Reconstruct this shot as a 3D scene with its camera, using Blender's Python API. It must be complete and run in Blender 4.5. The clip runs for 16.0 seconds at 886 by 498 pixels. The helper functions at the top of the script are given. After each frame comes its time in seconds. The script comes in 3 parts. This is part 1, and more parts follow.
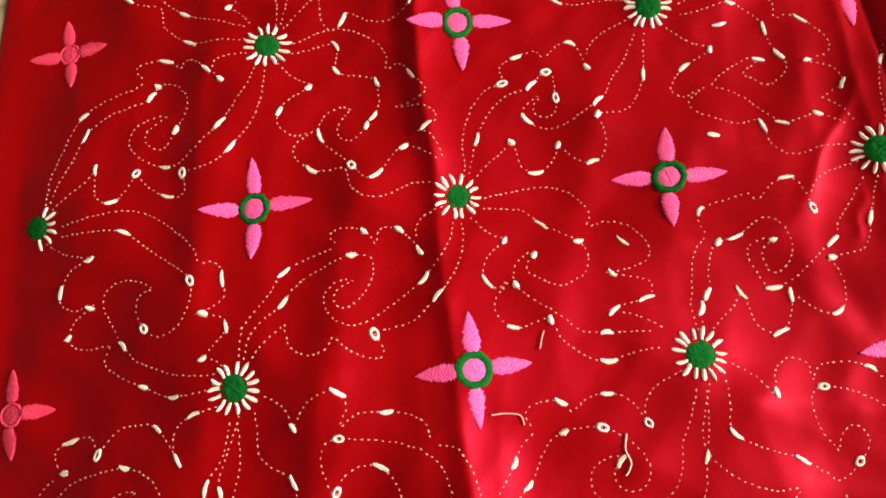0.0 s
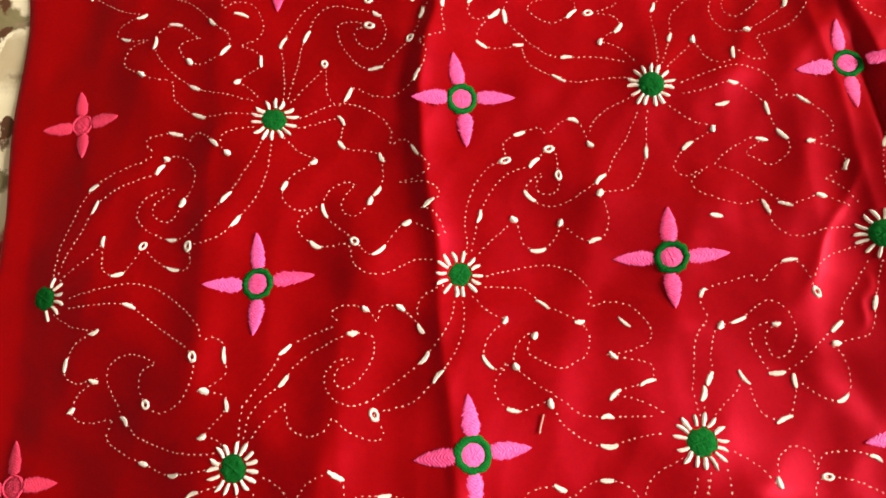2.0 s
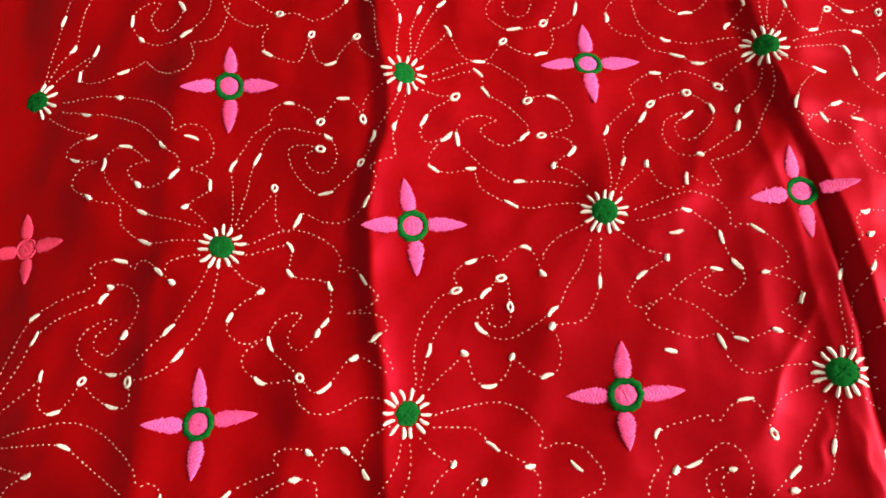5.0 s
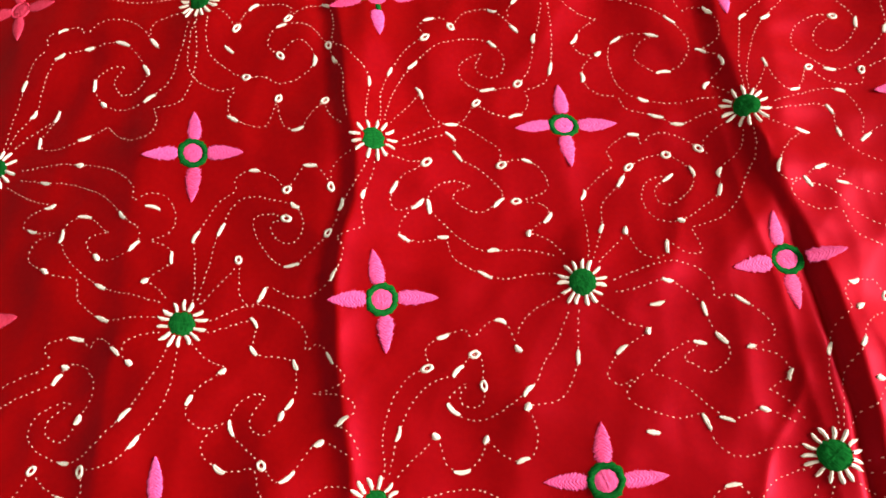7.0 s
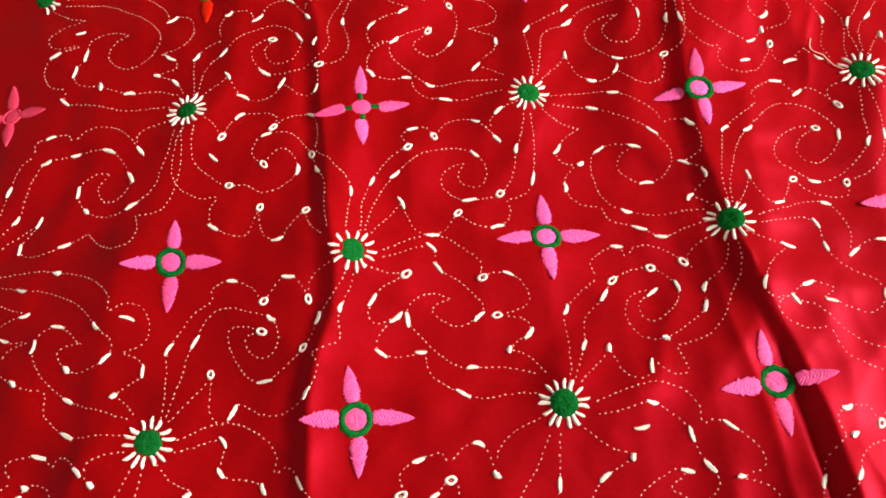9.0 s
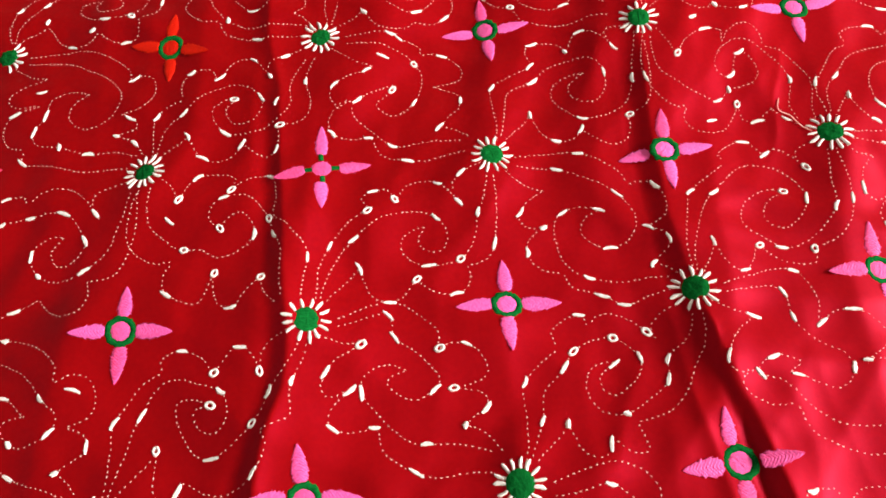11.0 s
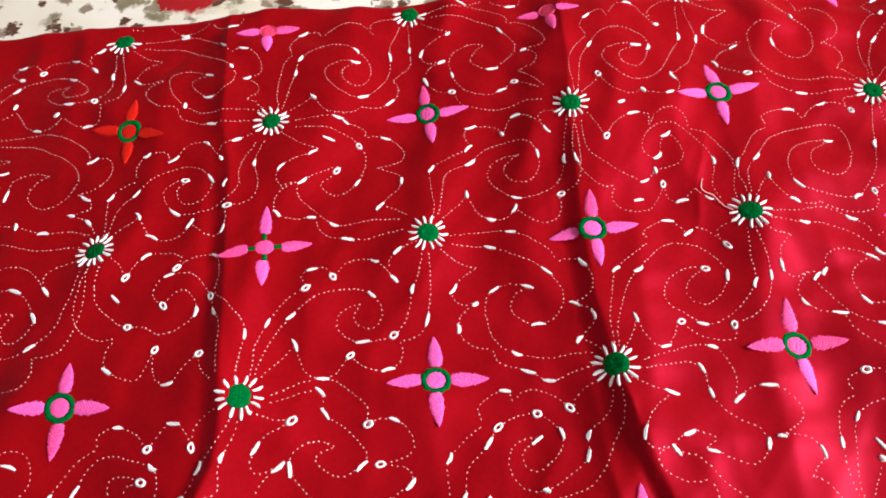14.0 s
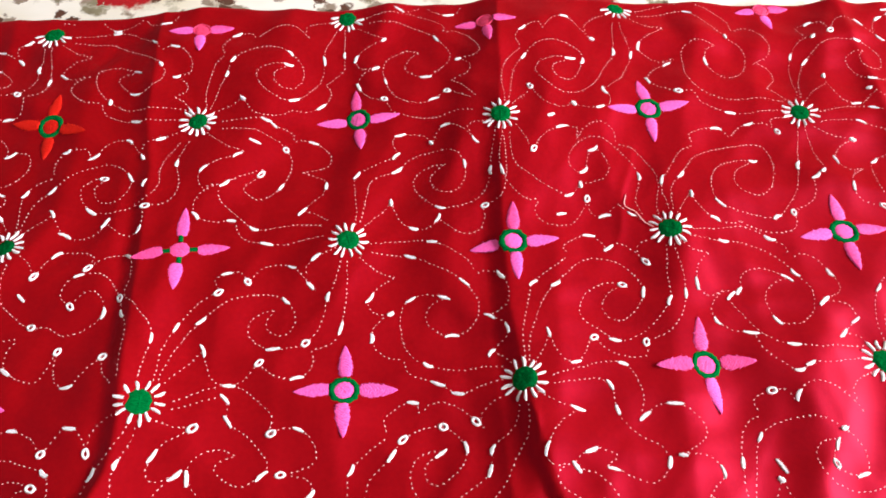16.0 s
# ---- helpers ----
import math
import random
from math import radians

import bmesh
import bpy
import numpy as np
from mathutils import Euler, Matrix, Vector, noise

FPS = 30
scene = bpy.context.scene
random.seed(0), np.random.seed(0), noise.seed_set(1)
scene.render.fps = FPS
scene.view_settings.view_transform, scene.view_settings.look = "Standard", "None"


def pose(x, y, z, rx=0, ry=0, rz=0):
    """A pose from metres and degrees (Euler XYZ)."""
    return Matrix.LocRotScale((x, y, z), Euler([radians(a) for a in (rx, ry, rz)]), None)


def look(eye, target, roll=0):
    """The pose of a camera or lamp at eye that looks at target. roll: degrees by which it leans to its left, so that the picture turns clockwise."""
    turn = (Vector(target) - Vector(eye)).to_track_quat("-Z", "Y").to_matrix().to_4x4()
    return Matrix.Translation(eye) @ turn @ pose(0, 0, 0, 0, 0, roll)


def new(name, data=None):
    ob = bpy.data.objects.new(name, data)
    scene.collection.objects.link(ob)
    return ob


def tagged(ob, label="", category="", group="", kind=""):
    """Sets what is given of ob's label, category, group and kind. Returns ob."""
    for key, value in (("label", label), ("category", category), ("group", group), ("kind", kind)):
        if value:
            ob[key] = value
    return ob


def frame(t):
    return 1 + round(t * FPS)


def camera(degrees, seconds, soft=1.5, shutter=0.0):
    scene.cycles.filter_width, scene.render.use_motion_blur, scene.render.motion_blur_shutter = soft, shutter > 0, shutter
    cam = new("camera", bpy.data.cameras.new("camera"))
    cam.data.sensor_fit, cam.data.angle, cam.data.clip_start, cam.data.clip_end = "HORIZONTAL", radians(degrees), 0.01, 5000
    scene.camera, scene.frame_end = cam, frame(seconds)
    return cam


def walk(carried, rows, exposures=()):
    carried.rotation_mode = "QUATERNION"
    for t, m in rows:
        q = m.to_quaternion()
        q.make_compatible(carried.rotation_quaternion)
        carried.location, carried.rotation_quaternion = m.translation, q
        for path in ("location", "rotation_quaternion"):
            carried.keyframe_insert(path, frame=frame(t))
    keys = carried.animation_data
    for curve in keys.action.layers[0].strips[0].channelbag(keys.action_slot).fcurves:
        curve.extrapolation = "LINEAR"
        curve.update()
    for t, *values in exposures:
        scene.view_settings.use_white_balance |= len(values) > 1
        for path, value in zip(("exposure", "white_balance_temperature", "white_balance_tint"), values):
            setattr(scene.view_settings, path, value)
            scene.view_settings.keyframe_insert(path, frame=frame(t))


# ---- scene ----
Z0 = 0.52  # height of the cloth over the floor
cam = camera(67.0, 16.0, soft=1.7)
# seconds, x, y, height over the cloth, yaw, pitch, roll
ROWS = [
    (0.0, -0.0092, -0.0854, 0.2758, -1.06, -78.20, -1.82),
    (0.5, -0.0072, -0.0777, 0.2772, -0.30, -78.28, -3.38),
    (1.0, -0.0090, -0.0721, 0.2783, -0.19, -77.51, -2.87),
    (1.5, -0.0063, -0.0681, 0.2787, 2.25, -76.97, -4.94),
    (2.0, -0.0037, -0.0619, 0.2821, 3.13, -76.35, -5.22),
    (2.5, 0.0007, -0.0577, 0.2858, 3.45, -75.59, -5.70),
    (3.0, 0.0041, -0.0520, 0.2880, 2.79, -75.46, -4.79),
    (3.5, 0.0064, -0.0448, 0.2876, 2.13, -75.34, -4.17),
    (4.0, 0.0104, -0.0336, 0.2879, 1.01, -74.86, -3.19),
    (6.5, 0.0274, -0.0036, 0.2802, 0.12, -71.68, -2.86),
    (7.0, 0.0312, 0.0052, 0.2795, -0.13, -71.42, -2.92),
    (7.5, 0.0364, 0.0138, 0.2808, 1.11, -70.95, -4.43),
    (8.0, 0.0399, 0.0199, 0.2804, 0.64, -69.83, -3.79),
    (8.5, 0.0417, 0.0232, 0.2808, 0.75, -67.49, -3.34),
    (11.0, 0.0662, 0.0477, 0.2820, 0.82, -63.66, -3.36),
    (11.5, 0.0704, 0.0515, 0.2855, 0.57, -62.78, -3.32),
    (12.0, 0.0745, 0.0541, 0.2892, 0.96, -62.08, -4.39),
    (12.5, 0.0795, 0.0548, 0.2952, 1.37, -60.32, -5.13),
    (13.0, 0.0867, 0.0527, 0.2999, 1.38, -58.53, -5.16),
    (13.5, 0.0933, 0.0485, 0.3011, 1.12, -58.04, -4.61),
    (14.0, 0.1007, 0.0503, 0.2977, 0.63, -59.01, -3.36),
    (14.5, 0.1106, 0.0509, 0.2980, 0.57, -58.11, -2.23),
    (15.0, 0.1198, 0.0508, 0.2967, -0.48, -58.09, -0.04),
    (15.5, 0.1275, 0.0514, 0.2976, -1.95, -58.62, 1.26),
    (16.0, 0.1327, 0.0531, 0.2960, -2.60, -58.67, 1.16),
]
EXPOSURES = [(0.0, 1.14, 8300, 9), (7.0, 1.2, 7900, 10), (11.0, 1.17, 7100, 12), (12.0, 1.03, 6700, 14), (12.5, 0.96, 6500, 15), (13.0, 0.78, 6200, 15), (13.5, 0.94, 6100, 16), (14.5, 1.1, 6000, 18), (16.0, 1.13, 6000, 18)]
walk(cam, [(t, pose(x, y, Z0 + z, 90 + pitch, 0, yaw) @ pose(0, 0, 0, 0, 0, roll)) for t, x, y, z, yaw, pitch, roll in ROWS], EXPOSURES)

# ---- light ----
world = bpy.data.worlds.new("world")
scene.world = world
world.use_nodes = True
wt = world.node_tree
sky = wt.nodes.new("ShaderNodeTexSky")
sky.sky_type, sky.sun_disc = "NISHITA", False
sky.sun_elevation, sky.sun_rotation = radians(40), radians(250)
wt.nodes["Background"].inputs["Strength"].default_value = 0.1
wt.links.new(sky.outputs[0], wt.nodes["Background"].inputs["Color"])

ROOM = (-1.7, 2.1, -2.0, 2.2, 2.7)  # x0, x1, y0, y1, height


def area(name, eye, target, sx, sy, watts, colour):
    la = bpy.data.lights.new(name, "AREA")
    la.shape, la.size, la.size_y, la.energy, la.color = "RECTANGLE", sx, sy, watts, colour
    ob = new(name, la)
    ob.matrix_world = look(eye, target)
    return ob


# area lamp added for the light from the right; its window is assumed, unseen
area("assumed_side_light", (ROOM[1] - 0.02, 0.05, 1.55), (ROOM[1] - 1.0, 0.05, 1.05), 1.3, 0.9, 67, (1.0, 0.97, 0.95))

# ---- materials ----


def material(name, base, rough=0.7, metal=0.0, spec=0.5, sheen=0.0):
    m = bpy.data.materials.new(name)
    m.use_nodes = True
    b = m.node_tree.nodes["Principled BSDF"]
    b.inputs["Base Color"].default_value = (*base, 1)
    b.inputs["Roughness"].default_value = rough
    b.inputs["Metallic"].default_value = metal
    b.inputs["Specular IOR Level"].default_value = spec
    b.inputs["Sheen Weight"].default_value = sheen
    return m, m.node_tree, b


def node(nt, kind, **inputs):
    n = nt.nodes.new(kind)
    for key, value in inputs.items():
        n.inputs[key.replace("_", " ")].default_value = value
    return n


def coords(nt):
    return nt.nodes.new("ShaderNodeTexCoord").outputs["Object"]


def ramp(nt, fac, stops):
    r = nt.nodes.new("ShaderNodeValToRGB")
    el = r.color_ramp.elements
    while len(el) < len(stops):
        el.new(0.5)
    for e, (p, c) in zip(el, stops):
        e.position, e.color = p, (*c, 1)
    nt.links.new(fac, r.inputs[0])
    return r.outputs[0]


def mix(nt, fac, a, b, mode="MIX"):
    n = nt.nodes.new("ShaderNodeMix")
    n.data_type, n.blend_type = "RGBA", mode
    for sock, v in ((n.inputs[0], fac), (n.inputs[6], a), (n.inputs[7], b)):
        if isinstance(v, (float, int)):
            sock.default_value = v
        elif isinstance(v, tuple):
            sock.default_value = (*v, 1)
        else:
            nt.links.new(v, sock)
    return n.outputs[2]


def bump(nt, b, height, strength, distance):
    n = node(nt, "ShaderNodeBump", Strength=strength, Distance=distance)
    nt.links.new(height, n.inputs["Height"])
    nt.links.new(n.outputs[0], b.inputs["Normal"])


def noise_tex(nt, vec, scale, detail=3.0):
    n = node(nt, "ShaderNodeTexNoise", Scale=scale, Detail=detail)
    nt.links.new(vec, n.inputs["Vector"])
    return n.outputs[0]


def fabric_red():
    m, nt, b = material("red_satin_cotton", (0.6, 0.004, 0.02), 0.42, spec=0.036)
    b.inputs["Specular Tint"].default_value = (1.0, 0.5, 0.72, 1)
    v = coords(nt)
    broad = ramp(nt, noise_tex(nt, v, 9, 2), [(0.3, (0.255, 0.0020, 0.0011)), (0.7, (0.300, 0.0024, 0.0024))])
    fine = ramp(nt, noise_tex(nt, v, 420, 2), [(0.3, (0.86, 0.86, 0.86)), (0.75, (1, 1, 1))])
    nt.links.new(mix(nt, 1.0, broad, fine, "MULTIPLY"), b.inputs["Base Color"])
    # crumples first, then the weave
    soft = node(nt, "ShaderNodeTexNoise", Scale=20.0, Detail=1.2, Distortion=0.5)
    nt.links.new(v, soft.inputs["Vector"])
    bump(nt, b, soft.outputs[0], 0.72, 0.007)
    crumples = b.inputs["Normal"].links[0].from_socket
    bump(nt, b, noise_tex(nt, v, 900, 3), 0.08, 0.0004)
    nt.links.new(crumples, b.inputs["Normal"].links[0].from_node.inputs["Normal"])
    # the satin's crimson lustre
    gloss = node(nt, "ShaderNodeBsdfAnisotropic", Color=(0.66, 0.014, 0.075, 1), Roughness=0.48)
    nt.links.new(b.inputs["Normal"].links[0].from_socket, gloss.inputs["Normal"])
    both = node(nt, "ShaderNodeMixShader", Fac=0.12)
    nt.links.new(b.outputs[0], both.inputs[1])
    nt.links.new(gloss.outputs[0], both.inputs[2])
    nt.links.new(both.outputs[0], nt.nodes["Material Output"].inputs["Surface"])
    return m


def thread(name, light, dark, stretch=(3.0, 20.0, 3.0), rough=0.65, spec=0.25, relief=0.5, shades=((0.82, 0.82, 0.82), (1, 1, 1))):
    """Embroidery thread: strands run along each stitch, and no two stitches are quite alike."""
    m, nt, b = material(name, light, rough, spec=spec)
    v = coords(nt)
    info = nt.nodes.new("ShaderNodeObjectInfo")
    move = nt.nodes.new("ShaderNodeVectorMath")
    move.operation = "MULTIPLY_ADD"
    move.inputs[1].default_value = stretch
    nt.links.new(v, move.inputs[0])
    nt.links.new(info.outputs["Random"], move.inputs[2])
    strands = noise_tex(nt, move.outputs[0], 1.0, 3)
    tone = ramp(nt, strands, [(0.34, dark), (0.6, light)])
    shade = ramp(nt, info.outputs["Random"], [(0.0, shades[0]), (0.7, shades[1])])
    nt.links.new(mix(nt, 1.0, tone, shade, "MULTIPLY"), b.inputs["Base Color"])
    bump(nt, b, strands, relief, 0.0006)
    return m


def fabric_print():
    m, nt, b = material("floral_print_cotton", (0.8, 0.78, 0.7), 0.85, spec=0.2)
    v = coords(nt)
    warp = node(nt, "ShaderNodeTexNoise", Scale=32.0, Detail=8.0, Roughness=0.68)
    nt.links.new(v, warp.inputs["Vector"])
    push = nt.nodes.new("ShaderNodeVectorMath")
    push.operation = "MULTIPLY_ADD"
    push.inputs[1].default_value = (0.045, 0.045, 0.0)
    nt.links.new(warp.outputs["Color"], push.inputs[0])
    nt.links.new(v, push.inputs[2])
    colour = ramp(nt, noise_tex(nt, v, 14, 3), [(0.3, (0.64, 0.59, 0.42)), (0.6, (0.76, 0.73, 0.60))])
    layers = (
        (24, 0.46, 0.16, (0.40, 0.32, 0.20), (0.54, 0.50, 0.38), 0.45),
        (38, 0.44, 0.10, (0.11, 0.10, 0.05), (0.30, 0.26, 0.15), 0.46),
        (60, 0.42, 0.10, (0.20, 0.13, 0.08), (0.30, 0.26, 0.18), 0.35),
        (15, 0.40, 0.05, (0.42, 0.006, 0.008), (0.22, 0.008, 0.008), 0.46),
        (80, 0.42, 0.08, (0.12, 0.02, 0.012), (0.07, 0.06, 0.03), 0.38),
    )
    for scale, edge, soft, tone_a, tone_b, share in layers:
        vo = node(nt, "ShaderNodeTexVoronoi", Scale=float(scale), Randomness=0.9)
        nt.links.new(push.outputs[0], vo.inputs["Vector"])
        blob = ramp(nt, vo.outputs["Distance"], [(max(0.0, edge - soft), (1, 1, 1)), (edge + 0.02, (0, 0, 0))])
        split = nt.nodes.new("ShaderNodeSeparateColor")
        nt.links.new(vo.outputs["Color"], split.inputs[0])
        pick = ramp(nt, split.outputs[0], [(share, (1, 1, 1)), (share + 0.01, (0, 0, 0))])
        fac = mix(nt, 1.0, blob, pick, "MULTIPLY")
        tone = mix(nt, noise_tex(nt, v, scale * 3.0, 3), tone_a, tone_b)
        colour = mix(nt, fac, colour, tone)
    nt.links.new(colour, b.inputs["Base Color"])
    w = node(nt, "ShaderNodeTexWave", Scale=300.0)
    nt.links.new(v, w.inputs["Vector"])
    bump(nt, b, w.outputs["Fac"], 0.06, 0.0005)
    return m


def plain(name, a, c, scale, rough, relief):
    m, nt, b = material(name, a, rough, spec=0.3)
    v = coords(nt)
    nt.links.new(mix(nt, noise_tex(nt, v, scale, 5), a, c), b.inputs["Base Color"])
    bump(nt, b, noise_tex(nt, v, scale * 12, 4), 0.2, relief)
    return m


RED = fabric_red()
WHITE = thread("white_thread", (0.94, 0.94, 0.92), (0.80, 0.76, 0.71))
DASH = thread("pale_running_thread", (0.92, 0.55, 0.52), (0.86, 0.36, 0.34), (700, 700, 700))


def fade_stitches(m):
    """Single stitches sink into the cloth and look redder than others."""
    nt = m.node_tree
    b = nt.nodes["Principled BSDF"]
    old = b.inputs["Base Color"].links[0].from_socket
    isle = nt.nodes.new("ShaderNodeNewGeometry").outputs["Random Per Island"]
    nt.links.new(mix(nt, ramp(nt, isle, [(0.0, (0.6, 0.6, 0.6)), (0.4, (0.0, 0.0, 0.0))]), old, (0.62, 0.10, 0.10)), b.inputs["Base Color"])


fade_stitches(DASH)
GREEN = thread("green_thread", (0.0005, 0.135, 0.026), (0.0003, 0.085, 0.015), (2.5, 14.0, 3.0), spec=0.0)
PINK = thread("pink_thread", (0.93, 0.135, 0.48), (0.89, 0.075, 0.32), (30.0, 6.0, 3.0), shades=((1, 0.62, 0.62), (1, 1, 1)))
ROSE = thread("deep_pink_thread", (0.86, 0.06, 0.16), (0.76, 0.03, 0.10), (30.0, 6.0, 3.0))
ORANGE = thread("orange_red_thread", (0.64, 0.012, 0.003), (0.52, 0.008, 0.002), (30.0, 6.0, 3.0), spec=0.1)
PRINT = fabric_print()
# walls and ceiling are out of view; kept dark to lower the bounced fill
WALL = plain("wall_paint", (0.42, 0.40, 0.37), (0.36, 0.34, 0.31), 3, 0.9, 0.002)
FLOOR = plain("floor_stone", (0.42, 0.38, 0.34), (0.30, 0.28, 0.26), 5, 0.6, 0.002)
TICKING = plain("mattress_ticking", (0.70, 0.68, 0.62), (0.60, 0.58, 0.54), 30, 0.9, 0.002)

# ---- the lie of the cloth ----
# the flowers stand on a hand-drawn lattice: steps of it, and how far each crossing strays from it, in millimetres
DX, DY, C0, R0 = 0.09, 0.081, -3, -2
STRAY_X = (
    (-13.5, -10.9, -4.4, 0.5, 1.9, 1.7, 0.3, -1.3, -1.8, -6.2),
    (-12.2, -14.2, -3.4, 1.6, 2.3, 0.4, -1.2, -1.8, -6.1, -10.5),
    (-8.0, -9.0, 1.2, -0.7, 1.0, -1.7, -1.8, -5.5, -10.2, -10.6),
    (-3.8, -1.3, 5.6, 3.7, 1.3, -1.4, -4.2, -8.8, -10.2, -10.4),
    (-4.3, -6.7, 5.5, 2.1, 2.5, -3.5, -6.0, -10.7, -9.0, -9.1),
    (-2.3, -3.0, 3.9, 4.6, 1.2, -2.1, -9.4, -4.9, -6.2, -6.1),
    (-1.4, 3.0, 6.9, 0.7, 3.1, -3.5, -5.5, -4.7, -4.5, -4.4),
    (-7.9, -12.2, -10.4, -6.4, -6.2, -8.4, -11.2, -2.8, -3.6, -3.4),
    (-11.4, -10.9, -9.2, -6.8, -6.4, -8.2, -8.6, -5.1, -3.3, -2.9),
)
STRAY_Y = (
    (-5.9, -4.5, -1.1, 1.8, 3.3, 3.9, 4.2, 4.5, 4.5, 4.7),
    (-5.9, -6.2, -0.1, 2.3, 4.1, 3.5, 4.3, 4.5, 4.7, 4.9),
    (-5.1, -6.2, -5.2, -4.7, -0.5, 4.6, 4.2, 4.7, 4.9, 4.9),
    (-3.1, -1.4, -7.7, -2.3, 0.4, 4.2, 3.9, 4.7, 4.6, 4.6),
    (-2.0, -3.8, -6.8, -7.3, -1.0, -0.8, 5.7, 4.9, 2.9, 2.9),
    (0.4, 3.5, -3.2, -6.3, -1.0, -5.2, -0.8, -2.5, -0.5, -0.6),
    (-3.1, -2.0, -3.8, -1.3, 3.1, -4.7, 1.4, -1.3, 0.7, 0.6),
    (-9.3, -12.4, -9.5, -11.2, 2.5, -8.3, 6.6, 8.9, 6.0, 6.0),
    (-11.8, -11.2, -10.0, -7.7, -2.5, -2.8, 3.7, 7.6, 8.3, 8.4),
)
LIFT = (
    (3.9, 6.0, 10.0, 9.4, 6.8, 5.5, 4.5, 3.7, 3.4, 1.6),
    (4.0, 3.4, 13.1, 10.5, 6.0, 3.5, 3.3, 3.2, 1.5, -0.1),
    (3.4, 4.9, 1.5, -4.2, -2.8, 3.5, 2.1, 0.9, -0.2, -0.2),
    (0.6, -0.3, -3.9, -6.3, -4.3, 0.3, -1.0, -0.7, -0.3, -0.2),
    (-0.0, -0.9, -1.6, -1.8, -10.2, -5.1, -2.4, -0.1, -0.6, -0.5),
    (1.2, 2.7, 0.4, -3.3, -7.3, -7.9, -0.3, -1.5, -0.9, -0.9),
    (0.4, -0.4, 1.9, 1.7, -6.6, 2.6, 1.4, -0.0, 0.1, 0.0),
    (-0.1, -0.1, 2.0, 7.0, 4.5, 6.4, 3.9, 1.6, 1.2, 1.1),
    (-0.0, 0.5, 2.6, 5.1, 5.0, 5.2, 3.8, 2.2, 1.6, 1.5),
)
STRAY = np.array([STRAY_X, STRAY_Y, LIFT]) / 1000
EDGE_RIGHT, EDGE_NEAR, ROLL = 0.62, -0.36, 0.004
BED = Z0 - 0.0235


def edge_left(y):
    s = np.clip((y - 0.13) / 0.2, 0, 1)
    return -0.2125 - 0.028 * s * s * (3 - 2 * s) + 0.0012 * np.sin(60 * y)


def edge_far(x):
    return 0.407 + 0.030 * (np.clip(x, -0.2, 0.22) + 0.15)


def cubic(f):
    return (-0.5 * f + f * f - 0.5 * f**3, 1 - 2.5 * f * f + 1.5 * f**3, 0.5 * f + 2 * f * f - 1.5 * f**3, -0.5 * f * f + 0.5 * f**3)


def stray(layer, u, v):
    """The lattice's stray at (u, v), smoothly between its crossings."""
    t = STRAY[layer]
    a, b = np.clip(u - C0, 1, t.shape[1] - 2.001), np.clip(v - R0, 1, t.shape[0] - 2.001)
    i, j = a.astype(int), b.astype(int)
    wa, wb, out = cubic(a - i), cubic(b - j), 0.0
    for q in range(4):
        for p in range(4):
            out = out + wb[q] * wa[p] * t[j + q - 1, i + p - 1]
    return out


# folds of the cloth: crest line as (y, x) pairs, width of the steep flank, of the long flank, height, and where it begins and ends
CREST = ((-0.30, 0.006), (-0.127, -0.003), (-0.047, -0.0077), (0.015, -0.011), (0.055, -0.0157), (0.085, -0.0167), (0.105, -0.012), (0.125, -0.0065), (0.155, -0.006), (0.185, -0.011), (0.23, -0.0155), (0.288, -0.019), (0.33, -0.0275), (0.378, -0.031), (0.45, -0.036))
FOLDS = (
    CREST,
    ((-0.30, 0.212), (0.0, 0.196), (0.07, 0.1935), (0.10, 0.1895), (0.14, 0.180), (0.20, 0.173), (0.27, 0.174), (0.35, 0.178), (0.45, 0.182)),
    ((-0.30, 0.44), (0.10, 0.41), (0.31, 0.408), (0.39, 0.407), (0.45, 0.405)),
    ((-0.30, 0.140), (-0.12, 0.116), (-0.03, 0.092), (0.05, 0.085)),
    ((-0.30, 0.275), (0.0, 0.236), (0.12, 0.222), (0.22, 0.226), (0.45, 0.235)),
    ((-0.30, 0.37), (0.1, 0.325), (0.25, 0.305), (0.45, 0.318)),
    ((-0.30, -0.09), (0.0, -0.115), (0.2, -0.11), (0.45, -0.13)),
    ((-0.30, 0.196), (0.0, 0.177), (0.075, 0.172), (0.13, 0.166), (0.21, 0.160), (0.29, 0.160), (0.45, 0.166)),
    ((-0.30, 0.212), (0.0, 0.196), (0.07, 0.1935), (0.10, 0.1895), (0.14, 0.180)),
    CREST,
)
SHAPE = ((0.0080, 0.0115, 0.0038, -9, 9), (0.0085, 0.035, 0.0044, -9, 9), (0.009, 0.015, 0.0045, -0.1, 9), (0.010, 0.016, 0.0012, -9, 0.02), (0.008, 0.014, 0.0006, -9, 0.2), (0.010, 0.016, 0.0008, -9, 9), (0.012, 0.020, 0.0020, -9, 9), (0.0045, 0.006, 0.0018, -9, 0.27), (0.0050, 0.026, 0.0022, -9, 0.10), (0.0060, 0.0110, 0.0026, -9, 0.28))
# from, to, width, height
PINCHES = ((0.1738, 0.0352, 0.1429, -0.0173, 0.0028, 0.0012), (0.170, -0.012, 0.162, -0.034, 0.0022, 0.0009), (0.1798, -0.016, 0.182, -0.045, 0.0026, 0.0012), (0.1775, 0.150, 0.1828, 0.105, 0.0022, 0.0014), (0.205, 0.05, 0.214, -0.02, 0.003, 0.0012), (0.150, 0.135, 0.128, 0.085, 0.005, 0.0012), (0.060, 0.175, 0.110, 0.245, 0.007, 0.0013), (0.250, 0.30, 0.232, 0.235, 0.004, 0.0012))


def height(x, y):
    """The cloth's height over the floor."""
